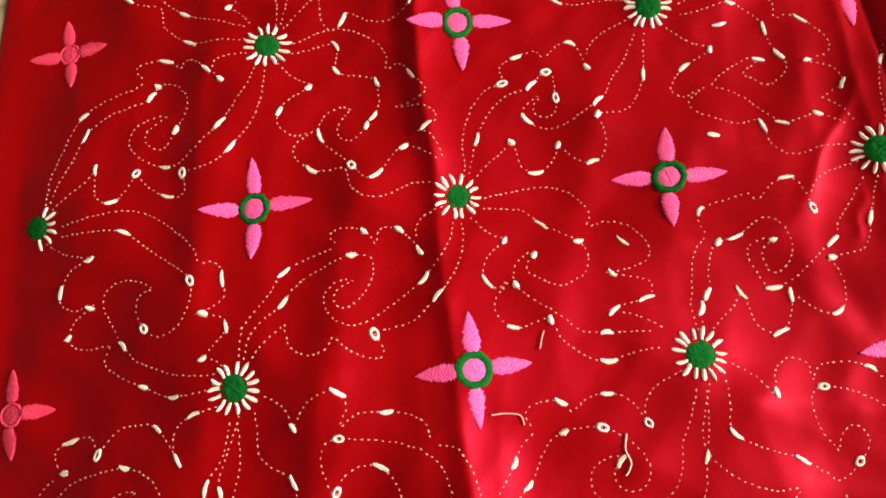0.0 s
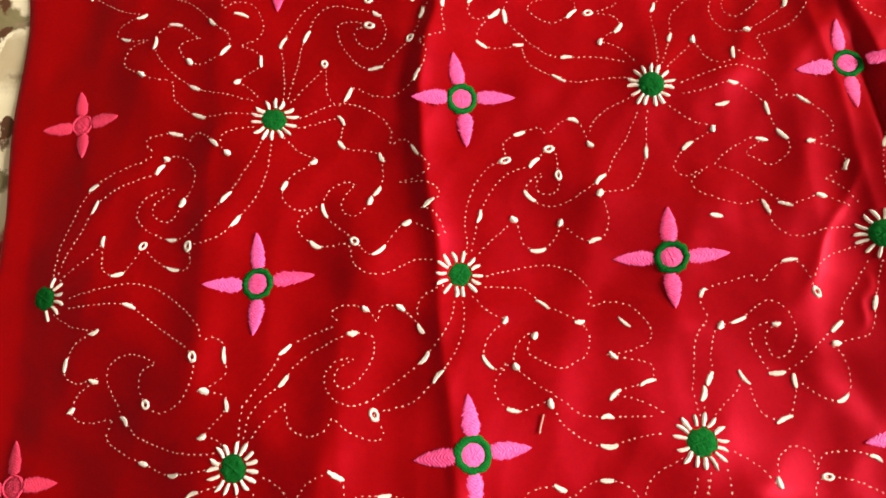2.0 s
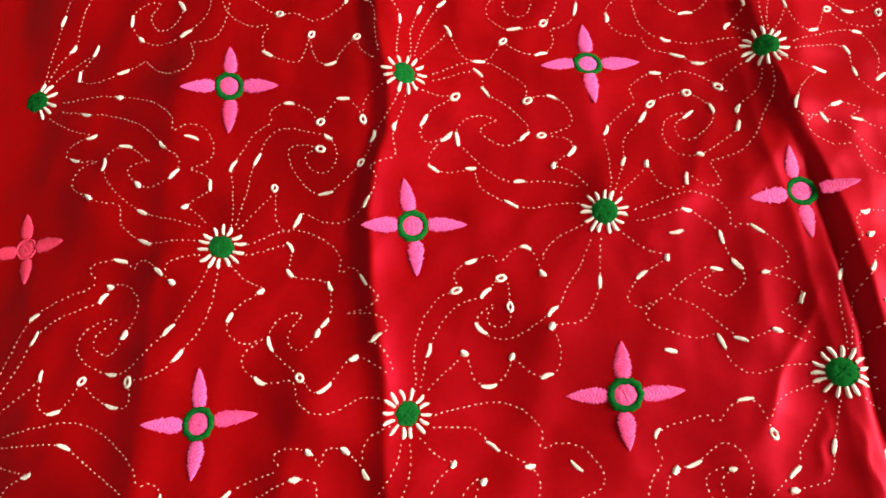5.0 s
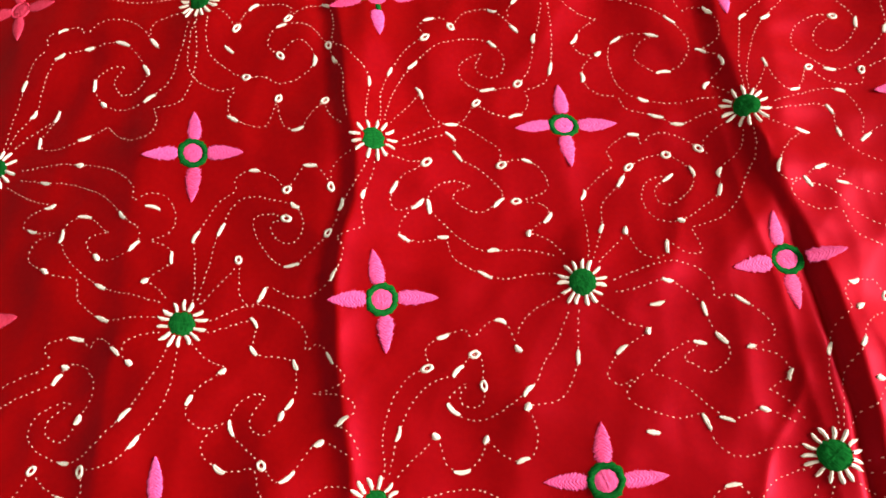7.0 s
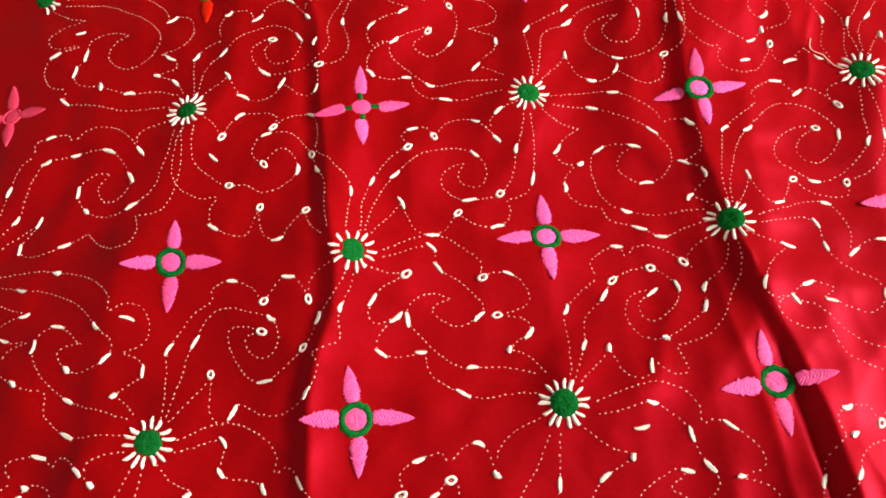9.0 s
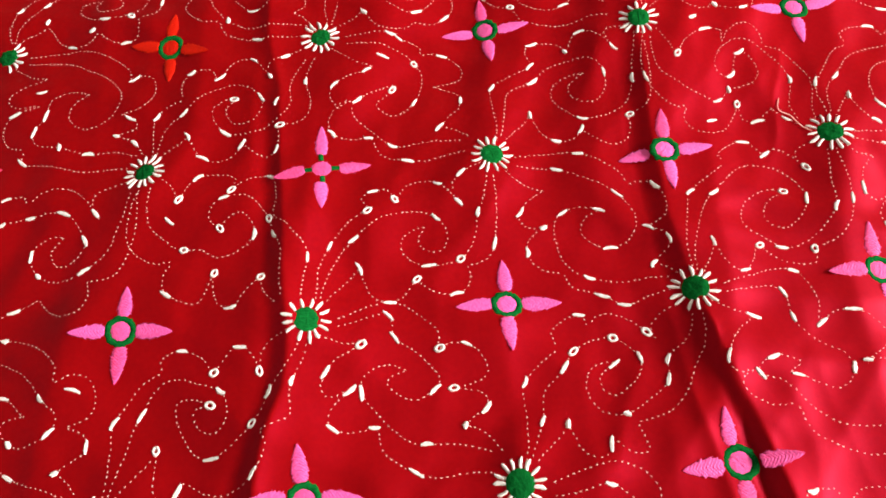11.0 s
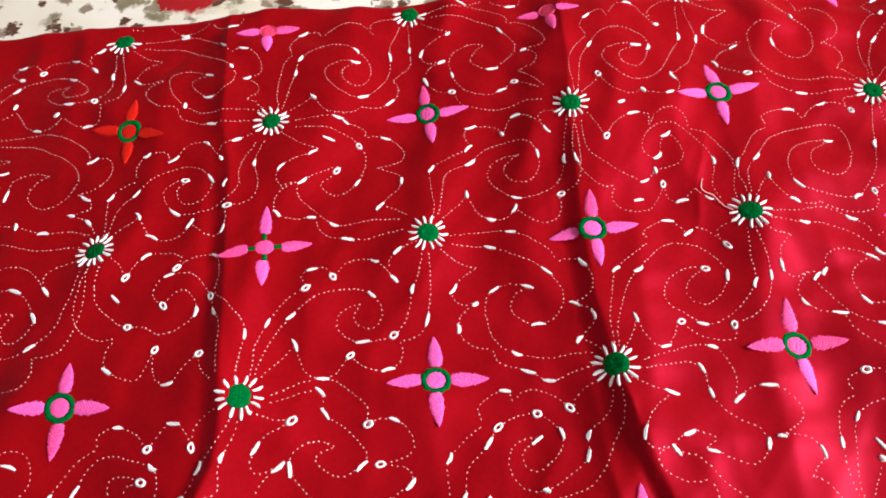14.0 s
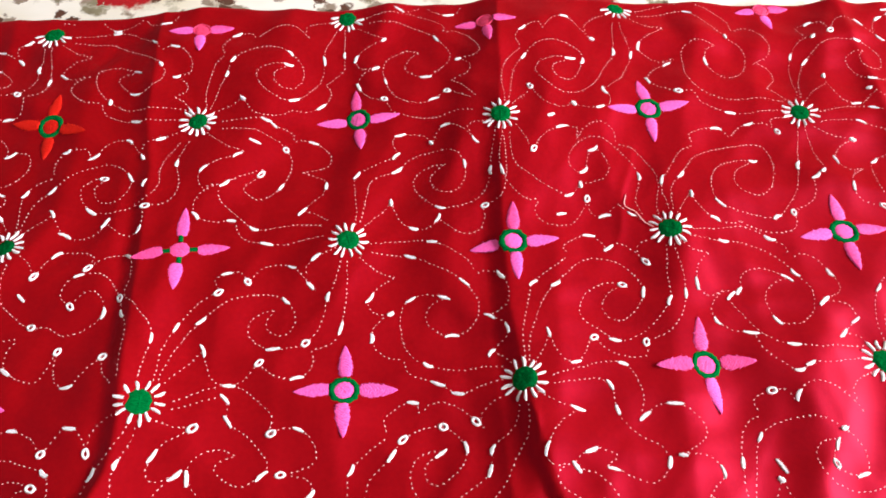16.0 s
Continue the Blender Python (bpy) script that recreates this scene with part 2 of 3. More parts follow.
    x, y = np.asarray(x, float), np.asarray(y, float)
    h = 0.85 * stray(2, x / DX, y / DY)
    for line, (steep, long, tall, first, last) in zip(FOLDS, SHAPE):
        ys, xs = zip(*line)
        d = x - np.interp(y, ys, xs) - 0.0005 * np.sin(38 * y) - 0.0006 * np.sin(91 * y + 1)
        # a sharp crest between a steep flank and a long one
        soft = np.sqrt(d * d + 0.0012**2) - 0.0012
        flank = np.exp(-soft / np.where(d < 0, steep, long))
        fade = 1 / (1 + np.exp(-(y - first) / 0.02)) / (1 + np.exp((y - last) / 0.02))
        h = h + tall * fade * (0.75 + 0.25 * np.sin(23 * y + 40 * tall)) * flank
    # grooves in the lee of the two sharp folds, deepest where the cloth is pinched
    for line, deep, lee, wide, near, far in ((FOLDS[0], 0.0012, 0.008, 0.005, 0.05, 0.28), (FOLDS[1], 0.0038, 0.005, 0.0034, -0.40, 0.105), (FOLDS[1], 0.0018, 0.010, 0.007, 0.15, 0.26)):
        ys, xs = zip(*line)
        d = x - np.interp(y, ys, xs) + lee
        h = h - deep * np.exp(-((d / wide) ** 2)) / (1 + np.exp((near - y) / 0.015)) / (1 + np.exp((y - far) / 0.015))
    # thin pinched creases beside the second fold
    for ax, ay, bx, by, wide, tall in PINCHES:
        dx, dy = bx - ax, by - ay
        far = math.hypot(dx, dy)
        f = ((x - ax) * dx + (y - ay) * dy) / far**2
        d = ((x - ax) * dy - (y - ay) * dx) / far + 0.0012 * np.sin(9 * f)
        h = h + tall * np.exp(-np.sqrt((d / wide) ** 2 + 0.05) + 0.22) * np.exp(-np.clip(np.abs(f - 0.5) - 0.3, 0, None) ** 2 / 0.06)
    # soft creases
    for size, ax, ay, bend, start in ((0.0026, 58, 22, 2.0, 0.3), (0.0028, 47, -61, 2.6, 1.7), (0.0013, 110, 45, 2.2, 4.0), (0.0010, 85, -100, 3.0, 2.2), (0.0006, 170, 30, 3.0, 0.9)):
        wave = np.sin(0.5 * (ax * x + ay * y) + bend * np.sin(0.21 * (ax * y - ay * x) + start) + start)
        h = h + size * (0.6 - np.sqrt(wave * wave + 0.02))
    # the left end sags towards the bed
    h = h - (1 - 0.85 * np.clip((y - 0.18) / 0.16, 0, 1)) * 0.013 * np.clip((-0.025 - x) / 0.175, 0, 1.0) ** 1.1 - (1 - np.clip((y - 0.18) / 0.16, 0, 1)) * 0.008 * np.clip((-0.12 - x) / 0.08, 0, 1.0) ** 2
    # a broad rise towards the second fold
    ys, xs = zip(*FOLDS[1])
    d = x - np.interp(y, ys, xs)
    h = h + 0.004 * np.exp(-np.abs(d) / np.where(d < 0, 0.04, 0.07))
    # it lies on the sheet where it would sink lower
    return Z0 + 0.5 * (h - 0.0185 + np.sqrt((h + 0.0185) ** 2 + 0.000004))


def place(u, v):
    """From the lattice to the cloth."""
    u, v = np.asarray(u, float), np.asarray(v, float)
    return u * DX + stray(0, u, v), v * DY + stray(1, u, v)


def lay(x, y, angle, size=(1, 1, 1), sink=0.0):
    """The pose of a stitch lying on the cloth."""
    # a large stitch spans the small hollows under it
    e = max(0.0015, 0.4 * max(size[:2])) if max(size) < 0.5 else 0.0015
    z = max(float(height(x, y)), float(np.mean(height([x + e, x - e, x, x], [y, y, y + e, y - e]))))
    n = Vector((-(float(height(x + e, y)) - float(height(x - e, y))) / (2 * e), -(float(height(x, y + e)) - float(height(x, y - e))) / (2 * e), 1)).normalized()
    t = Vector((math.cos(angle), math.sin(angle), 0))
    t = (t - n * t.dot(n)).normalized()
    s = n.cross(t)
    if 0.01 < size[0] < 0.5:
        # a petal bridges the ridges along it
        f = np.linspace(-0.45, 0.45, 7) * size[0]
        z += 0.85 * max(0.0, float(np.max(height(x + f * t.x, y + f * t.y) - (z + f * t.z))))
    m = Matrix((t, s, n)).transposed().to_4x4()
    return Matrix.Translation(Vector((x, y, z)) - n * sink) @ m @ Matrix.Diagonal((*size, 1))


def on_cloth(x, y, margin=0.002):
    return float(edge_left(y)) + margin < x < EDGE_RIGHT - margin and EDGE_NEAR + margin < y < float(edge_far(x)) - margin


def mesh_from(name, verts, faces, mat, smooth=True):
    me = bpy.data.meshes.new(name)
    me.from_pydata([tuple(map(float, p)) for p in verts], [], [tuple(map(int, f)) for f in faces])
    me.materials.append(mat)
    me.polygons.foreach_set("use_smooth", [smooth] * len(me.polygons))
    me.update()
    return me


def piece(name, me, parent, m, label=""):
    ob = new(name, me)
    ob.parent = parent
    ob.matrix_parent_inverse = parent.matrix_world.inverted() if parent.parent is None else (parent.parent.matrix_world @ parent.matrix_parent_inverse @ parent.matrix_basis).inverted()
    ob.matrix_basis = m
    return tagged(ob, label)


def grid_faces(nx, ny):
    i, j = np.meshgrid(np.arange(nx - 1), np.arange(ny - 1))
    a = (j * nx + i).ravel()
    return np.stack([a, a + 1, a + nx + 1, a + nx], 1)


def box(name, lo, hi, mat, edge=0.0, parent=None):
    bm = bmesh.new()
    bmesh.ops.create_cube(bm, size=1)
    for v in bm.verts:
        v.co = [lo[k] + (v.co[k] + 0.5) * (hi[k] - lo[k]) for k in range(3)]
    if edge:
        bmesh.ops.bevel(bm, geom=bm.edges[:], offset=edge, segments=4, affect="EDGES", profile=0.5)
    me = bpy.data.meshes.new(name)
    bm.to_mesh(me)
    bm.free()
    me.materials.append(mat)
    ob = new(name, me)
    ob.parent = parent
    return ob


# ---- the room that closes the place ----
X0, X1, Y0, Y1, HIGH = ROOM
tagged(box("floor", (X0, Y0, -0.1), (X1, Y1, 0), FLOOR), "plain grey stone floor under the bed", "floor", kind="structure")
tagged(box("ceiling", (X0, Y0, HIGH), (X1, Y1, HIGH + 0.1), WALL), "plain white painted ceiling", "ceiling", kind="structure")
tagged(box("wall_west", (X0 - 0.15, Y0, 0), (X0, Y1, HIGH), WALL), "plain beige painted wall", "wall", kind="structure")
tagged(box("wall_north", (X0 - 0.15, Y1, 0), (X1 + 0.15, Y1 + 0.15, HIGH), WALL), "plain beige painted wall", "wall", kind="structure")
tagged(box("wall_south", (X0 - 0.15, Y0 - 0.15, 0), (X1 + 0.15, Y0, HIGH), WALL), "plain beige painted wall", "wall", kind="structure")
# the window opening is assumed, out of view; it frames the added lamp
east = new("wall_east")
tagged(east, "plain beige wall, out of view, with an assumed window opening", "wall", kind="structure")
for lo, hi in (((X1, Y0, 0), (X1 + 0.15, Y1, 1.0)), ((X1, Y0, 2.1), (X1 + 0.15, Y1, HIGH)), ((X1, Y0, 1.0), (X1 + 0.15, -0.65, 2.1)), ((X1, 0.75, 1.0), (X1 + 0.15, Y1, 2.1))):
    box("wall_panel", lo, hi, WALL, parent=east)

# ---- bed and printed sheet ----
mattress = box("mattress", (-0.95, -1.3, 0.0), (0.95, 1.1, BED - 0.004), TICKING, 0.03)
tagged(mattress, "thick pale mattress under the printed sheet", "mattress")
nx, ny = 161, 201
gx, gy = np.meshgrid(np.linspace(-1.0, 1.0, nx), np.linspace(-1.35, 1.15, ny))
gz = BED + 0.0012 * np.sin(9 * gx + 4 * np.sin(5 * gy)) + 0.0012 * np.sin(14 * gy - 6 * gx)
over = np.maximum(np.maximum(np.abs(gx) - 0.955, gy - 1.105), np.maximum(-1.305 - gy, 0))
gz = gz - 4.0 * np.clip(over, 0, None) + 0.002
sheet = new("bedsheet", mesh_from("bedsheet", np.stack([gx.ravel(), gy.ravel(), gz.ravel()], 1), grid_faces(nx, ny), PRINT))
tagged(sheet, "off-white cotton bedsheet printed with red flowers and grey-green sprigs", "bedsheet")

# ---- the red cloth ----
STEP = 0.002
# finer columns where the sharp folds run
px = np.concatenate([np.arange(a, b - 1e-6, s) for a, b, s in ((-0.268, -0.06, STEP), (-0.06, 0.03, STEP / 2), (0.03, 0.15, STEP), (0.15, 0.25, STEP / 2), (0.25, EDGE_RIGHT + 0.022, STEP))])
py = np.arange(EDGE_NEAR - 0.022, 0.445 + 0.03, STEP)
gx, gy = np.meshgrid(px, py)


def roll(over):
    """How far a strip past a rounded edge reaches out and hangs down."""
    a = np.clip(over / ROLL, 0, math.pi / 2)
    return ROLL * np.sin(a), ROLL * (1 - np.cos(a)) + np.clip(over - ROLL * math.pi / 2, 0, None)


cx, cy = np.clip(gx, edge_left(gy), EDGE_RIGHT), np.minimum(np.maximum(gy, EDGE_NEAR), edge_far(gx))
outx, dropx = roll(np.abs(gx - cx))
outy, dropy = roll(np.abs(gy - cy))
hz = height(cx, cy) - dropx - dropy
verts = np.stack([(cx + np.sign(gx - cx) * outx).ravel(), (cy + np.sign(gy - cy) * outy).ravel(), np.maximum(hz, BED + 0.0035).ravel()], 1)
cloth = new("embroidered_cloth", mesh_from("embroidered_cloth", verts, grid_faces(len(px), len(py)), RED))
tagged(cloth, "red satin cotton cloth with hand embroidered flowers, on a printed bedsheet", "cloth")

# ---- stitches ----


def satin(name, mat, along, across, profile, ridges, relief, thick, jag=0.0, slant=0.0, seed=0, bend=0.0, parting=0.0):
    """A patch of satin stitch, one long and one wide, with the threads as ridges across it."""
    rnd = random.Random(seed)
    vs = []
    for i in range(along):
        s = i / (along - 1)
        w = profile(s) * (1 + (rnd.uniform(-jag, jag) if 0 < i < along - 1 else 0))
        for j in range(across):
            c = 2 * j / (across - 1) - 1
            rid = relief * math.cos(2 * math.pi * ridges * (s - slant * abs(c)))
            z = thick * (1 - c * c) ** 0.5 * min(1, 6 * w) * (1 - parting * (0.5 + 0.5 * math.cos(2 * math.pi * c))) + (rid * (1 - c * c) if 0 < i < along - 1 else 0)
            vs.append((s - 0.5 - slant * abs(c) * 0.5 * w, 0.5 * w * c + bend * (4 * (s - 0.5) ** 2 - 0.5), z))
    return mesh_from(name, vs, grid_faces(across, along), mat)


def leaf_profile(s):
    return max(0.42, math.sin(math.pi * min(1, max(0, s))) ** 0.32)


def petal_profile(s):
    return max(0.05, (math.sin(math.pi * s**0.78)) ** 0.62 if 0 < s < 1 else 0)


def ray_profile(s):
    return 0.45 + 0.55 * math.sin(math.pi * min(1, 0.15 + 0.75 * s)) if s < 0.98 else 0.3


LEAVES = [satin("leaf_stitch", WHITE, 13, 9, leaf_profile, 0, 0, 0.42, 0.16, 0, k, (-0.35, -0.15, 0.0, 0.1, 0.25, 0.4)[k], 0.5) for k in range(6)]
KNOTS = [satin("knot_stitch", WHITE, 9, 7, lambda s: max(0.25, math.sin(math.pi * s) ** 0.45), 3, 0.05, 0.5, 0.2, 0, 20 + k, (-0.1, 0.0, 0.12)[k]) for k in range(3)]
RAYS = [satin("ray_stitch", WHITE, 9, 5, ray_profile, 0, 0, 0.5, 0.16, 0, 40 + k, (-0.25, 0.0, 0.1, 0.25)[k]) for k in range(4)]


def petals(mat, first):
    return [satin("petal", mat, 61, 9, petal_profile, 12, 0.020, 0.10, 0.17, 0.30, first + k) for k in range(3)]


PINK_PETALS, ROSE_PETALS, ORANGE_PETALS = petals(PINK, 60), petals(ROSE, 70), petals(ORANGE, 80)


def disc(name, mat, tall, ridges, seed):
    rnd, vs, fs, n, rings = random.Random(seed), [(0, 0, tall)], [], 28, 6
    rim = [1 + rnd.uniform(-0.05, 0.05) for _ in range(n)]
    for k in range(1, rings + 1):
        r = k / rings
        for a in range(n):
            t = 2 * math.pi * a / n
            x, y = r * rim[a] * math.cos(t), r * rim[a] * math.sin(t)
            z = tall * (1 - r**4) + (0.05 * math.cos(ridges * x * math.pi + rnd.uniform(-0.3, 0.3)) if k < rings else 0)
            vs.append((x, y, z))
    fs += [(0, 1 + a, 1 + (a + 1) % n) for a in range(n)]
    for k in range(rings - 1):
        for a in range(n):
            p, q = 1 + k * n + a, 1 + k * n + (a + 1) % n
            fs.append((p, p + n, q + n, q))
    return mesh_from(name, vs, fs, mat)


def hoop(name, mat, inner, n, relief, seed, cross=6, tall=0.3):
    """A ring of stitches of outer radius one."""
    rnd, vs, fs = random.Random(seed), [], []
    for a in range(n):
        t, r0, r1 = 2 * math.pi * a / n, inner * (1 + rnd.uniform(-0.06, 0.06)), 1 + rnd.uniform(-0.07, 0.07)
        for c in range(cross):
            s = c / (cross - 1)
            r = r0 + (r1 - r0) * s
            vs.append((r * math.cos(t), r * math.sin(t), math.sin(math.pi * s) ** 0.6 * tall * (1 + relief * (a % 2))))
    for a in range(n):
        for c in range(cross - 1):
            p, q = a * cross + c, (a + 1) % n * cross + c
            fs.append((p, p + 1, q + 1, q))
    return mesh_from(name, vs, fs, mat)


CENTRES = [disc("daisy", GREEN, 0.16, 9, 100 + k) for k in range(3)]
PINK_CENTRES = [disc("pink_flower", PINK, 0.2, 8, 110 + k) for k in range(3)]
ROSE_CENTRES = [disc("pink_flower", ROSE, 0.2, 8, 115 + k) for k in range(2)]
ORANGE_CENTRE = disc("orange_flower", ORANGE, 0.2, 8, 119)
GREEN_HOOPS = [hoop("ring", GREEN, 0.58, 44, -0.35, 120 + k, tall=0.13) for k in range(3)]
ROSE_HOOPS = [hoop("ring", ROSE, 0.78, 44, -0.35, 125 + k, tall=0.13) for k in range(2)]
EYELETS = [hoop("eyelet", WHITE, 0.42, 14, -0.1, 130 + k, cross=5, tall=0.35) for k in range(2)]
SQUARE = satin("green_stitch", GREEN, 9, 5, lambda s: 0.9, 4, 0.04, 0.3, 0.06, 0, 140)

# two scroll motifs of the design, in lattice steps from the daisy from which they grow
SCROLL_UP = {
    "outer_stem": [(0.03, 0.11), (0.03, 0.20), (0.03, 0.32), (0.07, 0.47), (0.15, 0.62), (0.23, 0.68)],
    "scallop_a": [(0.23, 0.70), (0.21, 0.78), (0.27, 0.83), (0.37, 0.84), (0.42, 0.77)],
    "scallop_b": [(0.43, 0.78), (0.49, 0.85), (0.57, 0.87), (0.66, 0.84), (0.74, 0.76), (0.79, 0.69)],
    "tie_end": [(0.76, 0.76), (0.76, 0.82), (0.81, 0.88), (0.93, 0.94)],
    "inner_stem": [(0.05, 0.12), (0.08, 0.27), (0.14, 0.41), (0.20, 0.50), (0.29, 0.61), (0.40, 0.66), (0.53, 0.67), (0.65, 0.62), (0.71, 0.52), (0.70, 0.43), (0.65, 0.39), (0.58, 0.41), (0.55, 0.48), (0.59, 0.55)],
    "inner_back": [(0.96, 0.85), (0.93, 0.70), (0.89, 0.59), (0.87, 0.48), (0.83, 0.39), (0.77, 0.33), (0.68, 0.30), (0.59, 0.30), (0.51, 0.34), (0.46, 0.42), (0.47, 0.50), (0.54, 0.55), (0.60, 0.55)],
    "outer_back": [(1.00, 0.85), (1.00, 0.63), (0.97, 0.42), (0.93, 0.32), (0.87, 0.29), (0.81, 0.28)],
    "scallop_c": [(0.81, 0.28), (0.82, 0.20), (0.79, 0.12), (0.72, 0.09), (0.64, 0.11), (0.57, 0.18)],
    "scallop_d": [(0.57, 0.19), (0.52, 0.13), (0.46, 0.09), (0.39, 0.08), (0.31, 0.12), (0.27, 0.20), (0.24, 0.28)],
    "tie_start": [(0.24, 0.27), (0.20, 0.23), (0.13, 0.17), (0.07, 0.10)],
}
SCROLL_DOWN = {
    "outer_stem": [(0.13, -0.02), (0.28, 0.01), (0.42, 0.03), (0.52, 0.01), (0.63, -0.05), (0.73, -0.14), (0.75, -0.22)],
    "scallop_a": [(0.76, -0.23), (0.82, -0.20), (0.90, -0.24), (0.95, -0.36), (0.93, -0.47), (0.82, -0.54)],
    "scallop_b": [(0.83, -0.53), (0.91, -0.59), (0.92, -0.68), (0.88, -0.73), (0.84, -0.78)],
    "tie_end": [(0.84, -0.77), (0.90, -0.81), (0.95, -0.88)],
    "inner_stem": [(0.13, -0.08), (0.28, -0.09), (0.39, -0.10), (0.52, -0.17), (0.62, -0.23), (0.70, -0.31), (0.77, -0.42), (0.77, -0.52), (0.73, -0.61), (0.65, -0.67), (0.56, -0.67), (0.48, -0.60), (0.46, -0.53), (0.50, -0.45), (0.57, -0.40)],
    "inner_back": [(0.92, -0.89), (0.80, -0.87), (0.67, -0.88), (0.54, -0.88), (0.46, -0.86), (0.38, -0.81), (0.33, -0.72), (0.31, -0.60), (0.32, -0.48), (0.37, -0.41), (0.47, -0.37), (0.58, -0.40)],
    "outer_back": [(0.90, -0.97), (0.79, -0.98), (0.67, -1.00), (0.54, -0.99), (0.41, -0.95), (0.35, -0.91), (0.33, -0.83)],
    "scallop_c": [(0.32, -0.82), (0.22, -0.80), (0.15, -0.72), (0.14, -0.64), (0.18, -0.56), (0.28, -0.49)],
    "scallop_d": [(0.26, -0.49), (0.18, -0.51), (0.12, -0.46), (0.12, -0.40), (0.18, -0.31), (0.28, -0.24)],
    "tie_start": [(0.28, -0.24), (0.18, -0.21), (0.10, -0.15), (0.06, -0.11)],
}
# along which stroke, how far (0 to 1), a leaf stitch lies
LEAVES_UP = (("outer_stem", 0.62), ("scallop_a", 0.5), ("scallop_b", 0.6), ("scallop_b", 0.97), ("tie_end", 0.6), ("inner_stem", 0.27), ("inner_stem", 0.6), ("inner_back", 0.23), ("outer_back", 0.62), ("inner_back", 0.62), ("scallop_c", 0.5), ("scallop_d", 0.42))
KNOTS_UP = ((0.27, 0.69, 0.2), (0.53, 0.22, -0.4), (0.24, 0.33, 0.1))
EYELETS_UP = ((0.42, 0.75), (0.77, 0.31),)
LEAVES_DOWN = (("outer_stem", 0.5), ("inner_stem", 0.17), ("inner_stem", 0.43), ("scallop_a", 0.27), ("scallop_b", 0.55), ("inner_stem", 0.70), ("inner_stem", 0.98), ("inner_back", 0.80), ("inner_back", 0.42), ("outer_back", 0.55), ("scallop_c", 0.5), ("scallop_d", 0.48))
KNOTS_DOWN = ((0.71, -0.24, -0.3), (0.82, -0.54, 0.1), (0.84, -0.79, 1.2), (0.28, -0.24, 0.4))
EYELETS_DOWN = ((0.30, -0.82),)
SCROLL_TURNED = {name: [(-v, -u) for u, v in line] for name, line in SCROLL_DOWN.items()}
KNOTS_TURNED = tuple((-v, -u, a) for u, v, a in KNOTS_DOWN)
EYELETS_TURNED = tuple((-v, -u) for u, v in EYELETS_DOWN)


# how single scrolls, drawn by hand, depart from the design at their main bends, in hundredths of a lattice step
BENDS_UP = ((0.25, 0.67), (0.44, 0.75), (0.80, 0.70), (0.55, 0.65), (0.61, 0.53), (0.73, 0.49), (0.63, 0.28), (0.82, 0.28), (0.585, 0.17), (0.27, 0.25), (0.49, 0.40))
BENDS_DOWN = ((0.75, -0.26), (0.82, -0.57), (0.84, -0.81), (0.77, -0.50), (0.60, -0.71), (0.58, -0.43), (0.32, -0.60), (0.32, -0.84), (0.28, -0.51), (0.29, -0.28))
DRAWN_BENDS = {}
DRAWN_BENDS["up", 0, 0] = ((-3, -5), (1, -4), (-13, 1), (-10, -6), (-16, 0), (-18, -1), (-14, 4), (-14, 11), (-9, 8), (0, 2), (-14, 4))
DRAWN_BENDS["up", -1, -1] = ((20, 4), (18, -1), (-1, 2), (2, -5), (-16, -3), (-16, -2), (-18, -1), (-24, -4), (-17, 5), (-8, 6), (-12, 5))
DRAWN_BENDS["up", -2, 0] = ((19, 12), (17, 9), (-1, 10), (6, 6), (-6, -1), (-6, 1), (-12, 1), (-16, -4), (-12, 5), (-1, 0), (-9, 6))
DRAWN_BENDS["up", 1, -1] = ((-10, -8), (-3, 4), (-14, 6), (-16, 3), (-19, 5), (-23, 3), (-17, 5), (-15, 20), (-11, 10), (-5, 2), (-19, 13))
DRAWN_BENDS["down", -1, 1] = ((-17, 1), (-11, 13), (-5, 16), (-20, 2), (-11, 5), (-14, -6), (-2, 0), (13, 3), (-3, -10), (-9, 0))
DRAWN_BENDS["down", 0, 0] = ((-21, -2), (-14, 5), (-20, 7), (-28, 3), (-19, 10), (-26, 3), (-10, 6), (3, 7), (-9, -7), (-11, -2))
DRAWN_BENDS["down", -2, 0] = ((2, -12), (2, -2), (2, -1), (-3, -5), None, (2, -3), (14, 1), (8, 14), (5, 4), (1, 8))
DRAWN_BENDS["down", 1, 1] = ((-17, 5), (-8, 13), (-7, 7), (-13, 4), (-6, 15), (-6, 4), (1, 13), (18, 7), (-5, -5), (-1, -1))
DRAWN_BENDS["up", 1, 1] = ((0, 3), None, None, (-4, 3), (-8, 6), (-7, 4), (-19, 4), (-26, 0), None, (0, 1), (-12, 8))
DRAWN_BENDS["up", -1, 3] = ((-11, -17), (-11, -6), (-12, -2), (-10, -1), (-16, -4), (-8, -6), (-10, -6), (-8, 2), (-4, 0), (-4, -3), (-12, -2))
DRAWN_BENDS["up", 1, 3] = ((2, 1), (8, 6), (1, 12), (2, 7), (0, 6), (2, 5), (-4, -1), (2, 3), (-1, 0), (-1, 3), (-11, 8))
DRAWN_BENDS["up", 2, 2] = ((11, 19), (17, 19), (3, 13), (7, 16), (3, 9), (3, 4), (-12, -6), (-11, -10), (-16, 7), (-10, -1), (-12, 6))
DRAWN_BENDS["up", 3, 3] = ((0, 0), (8, 0), (2, 14), None, (-1, 5), (1, 0), (-12, -14), (-7, -12), (-13, -9), (-10, 2), (-18, -2))
DRAWN_BENDS["down", 0, 4] = ((-21, 6), (-16, 10), (-16, 6), (-23, 10), (-18, 4), (-16, -1), (-12, 3), (-4, 3), (-10, -7), (0, -3))
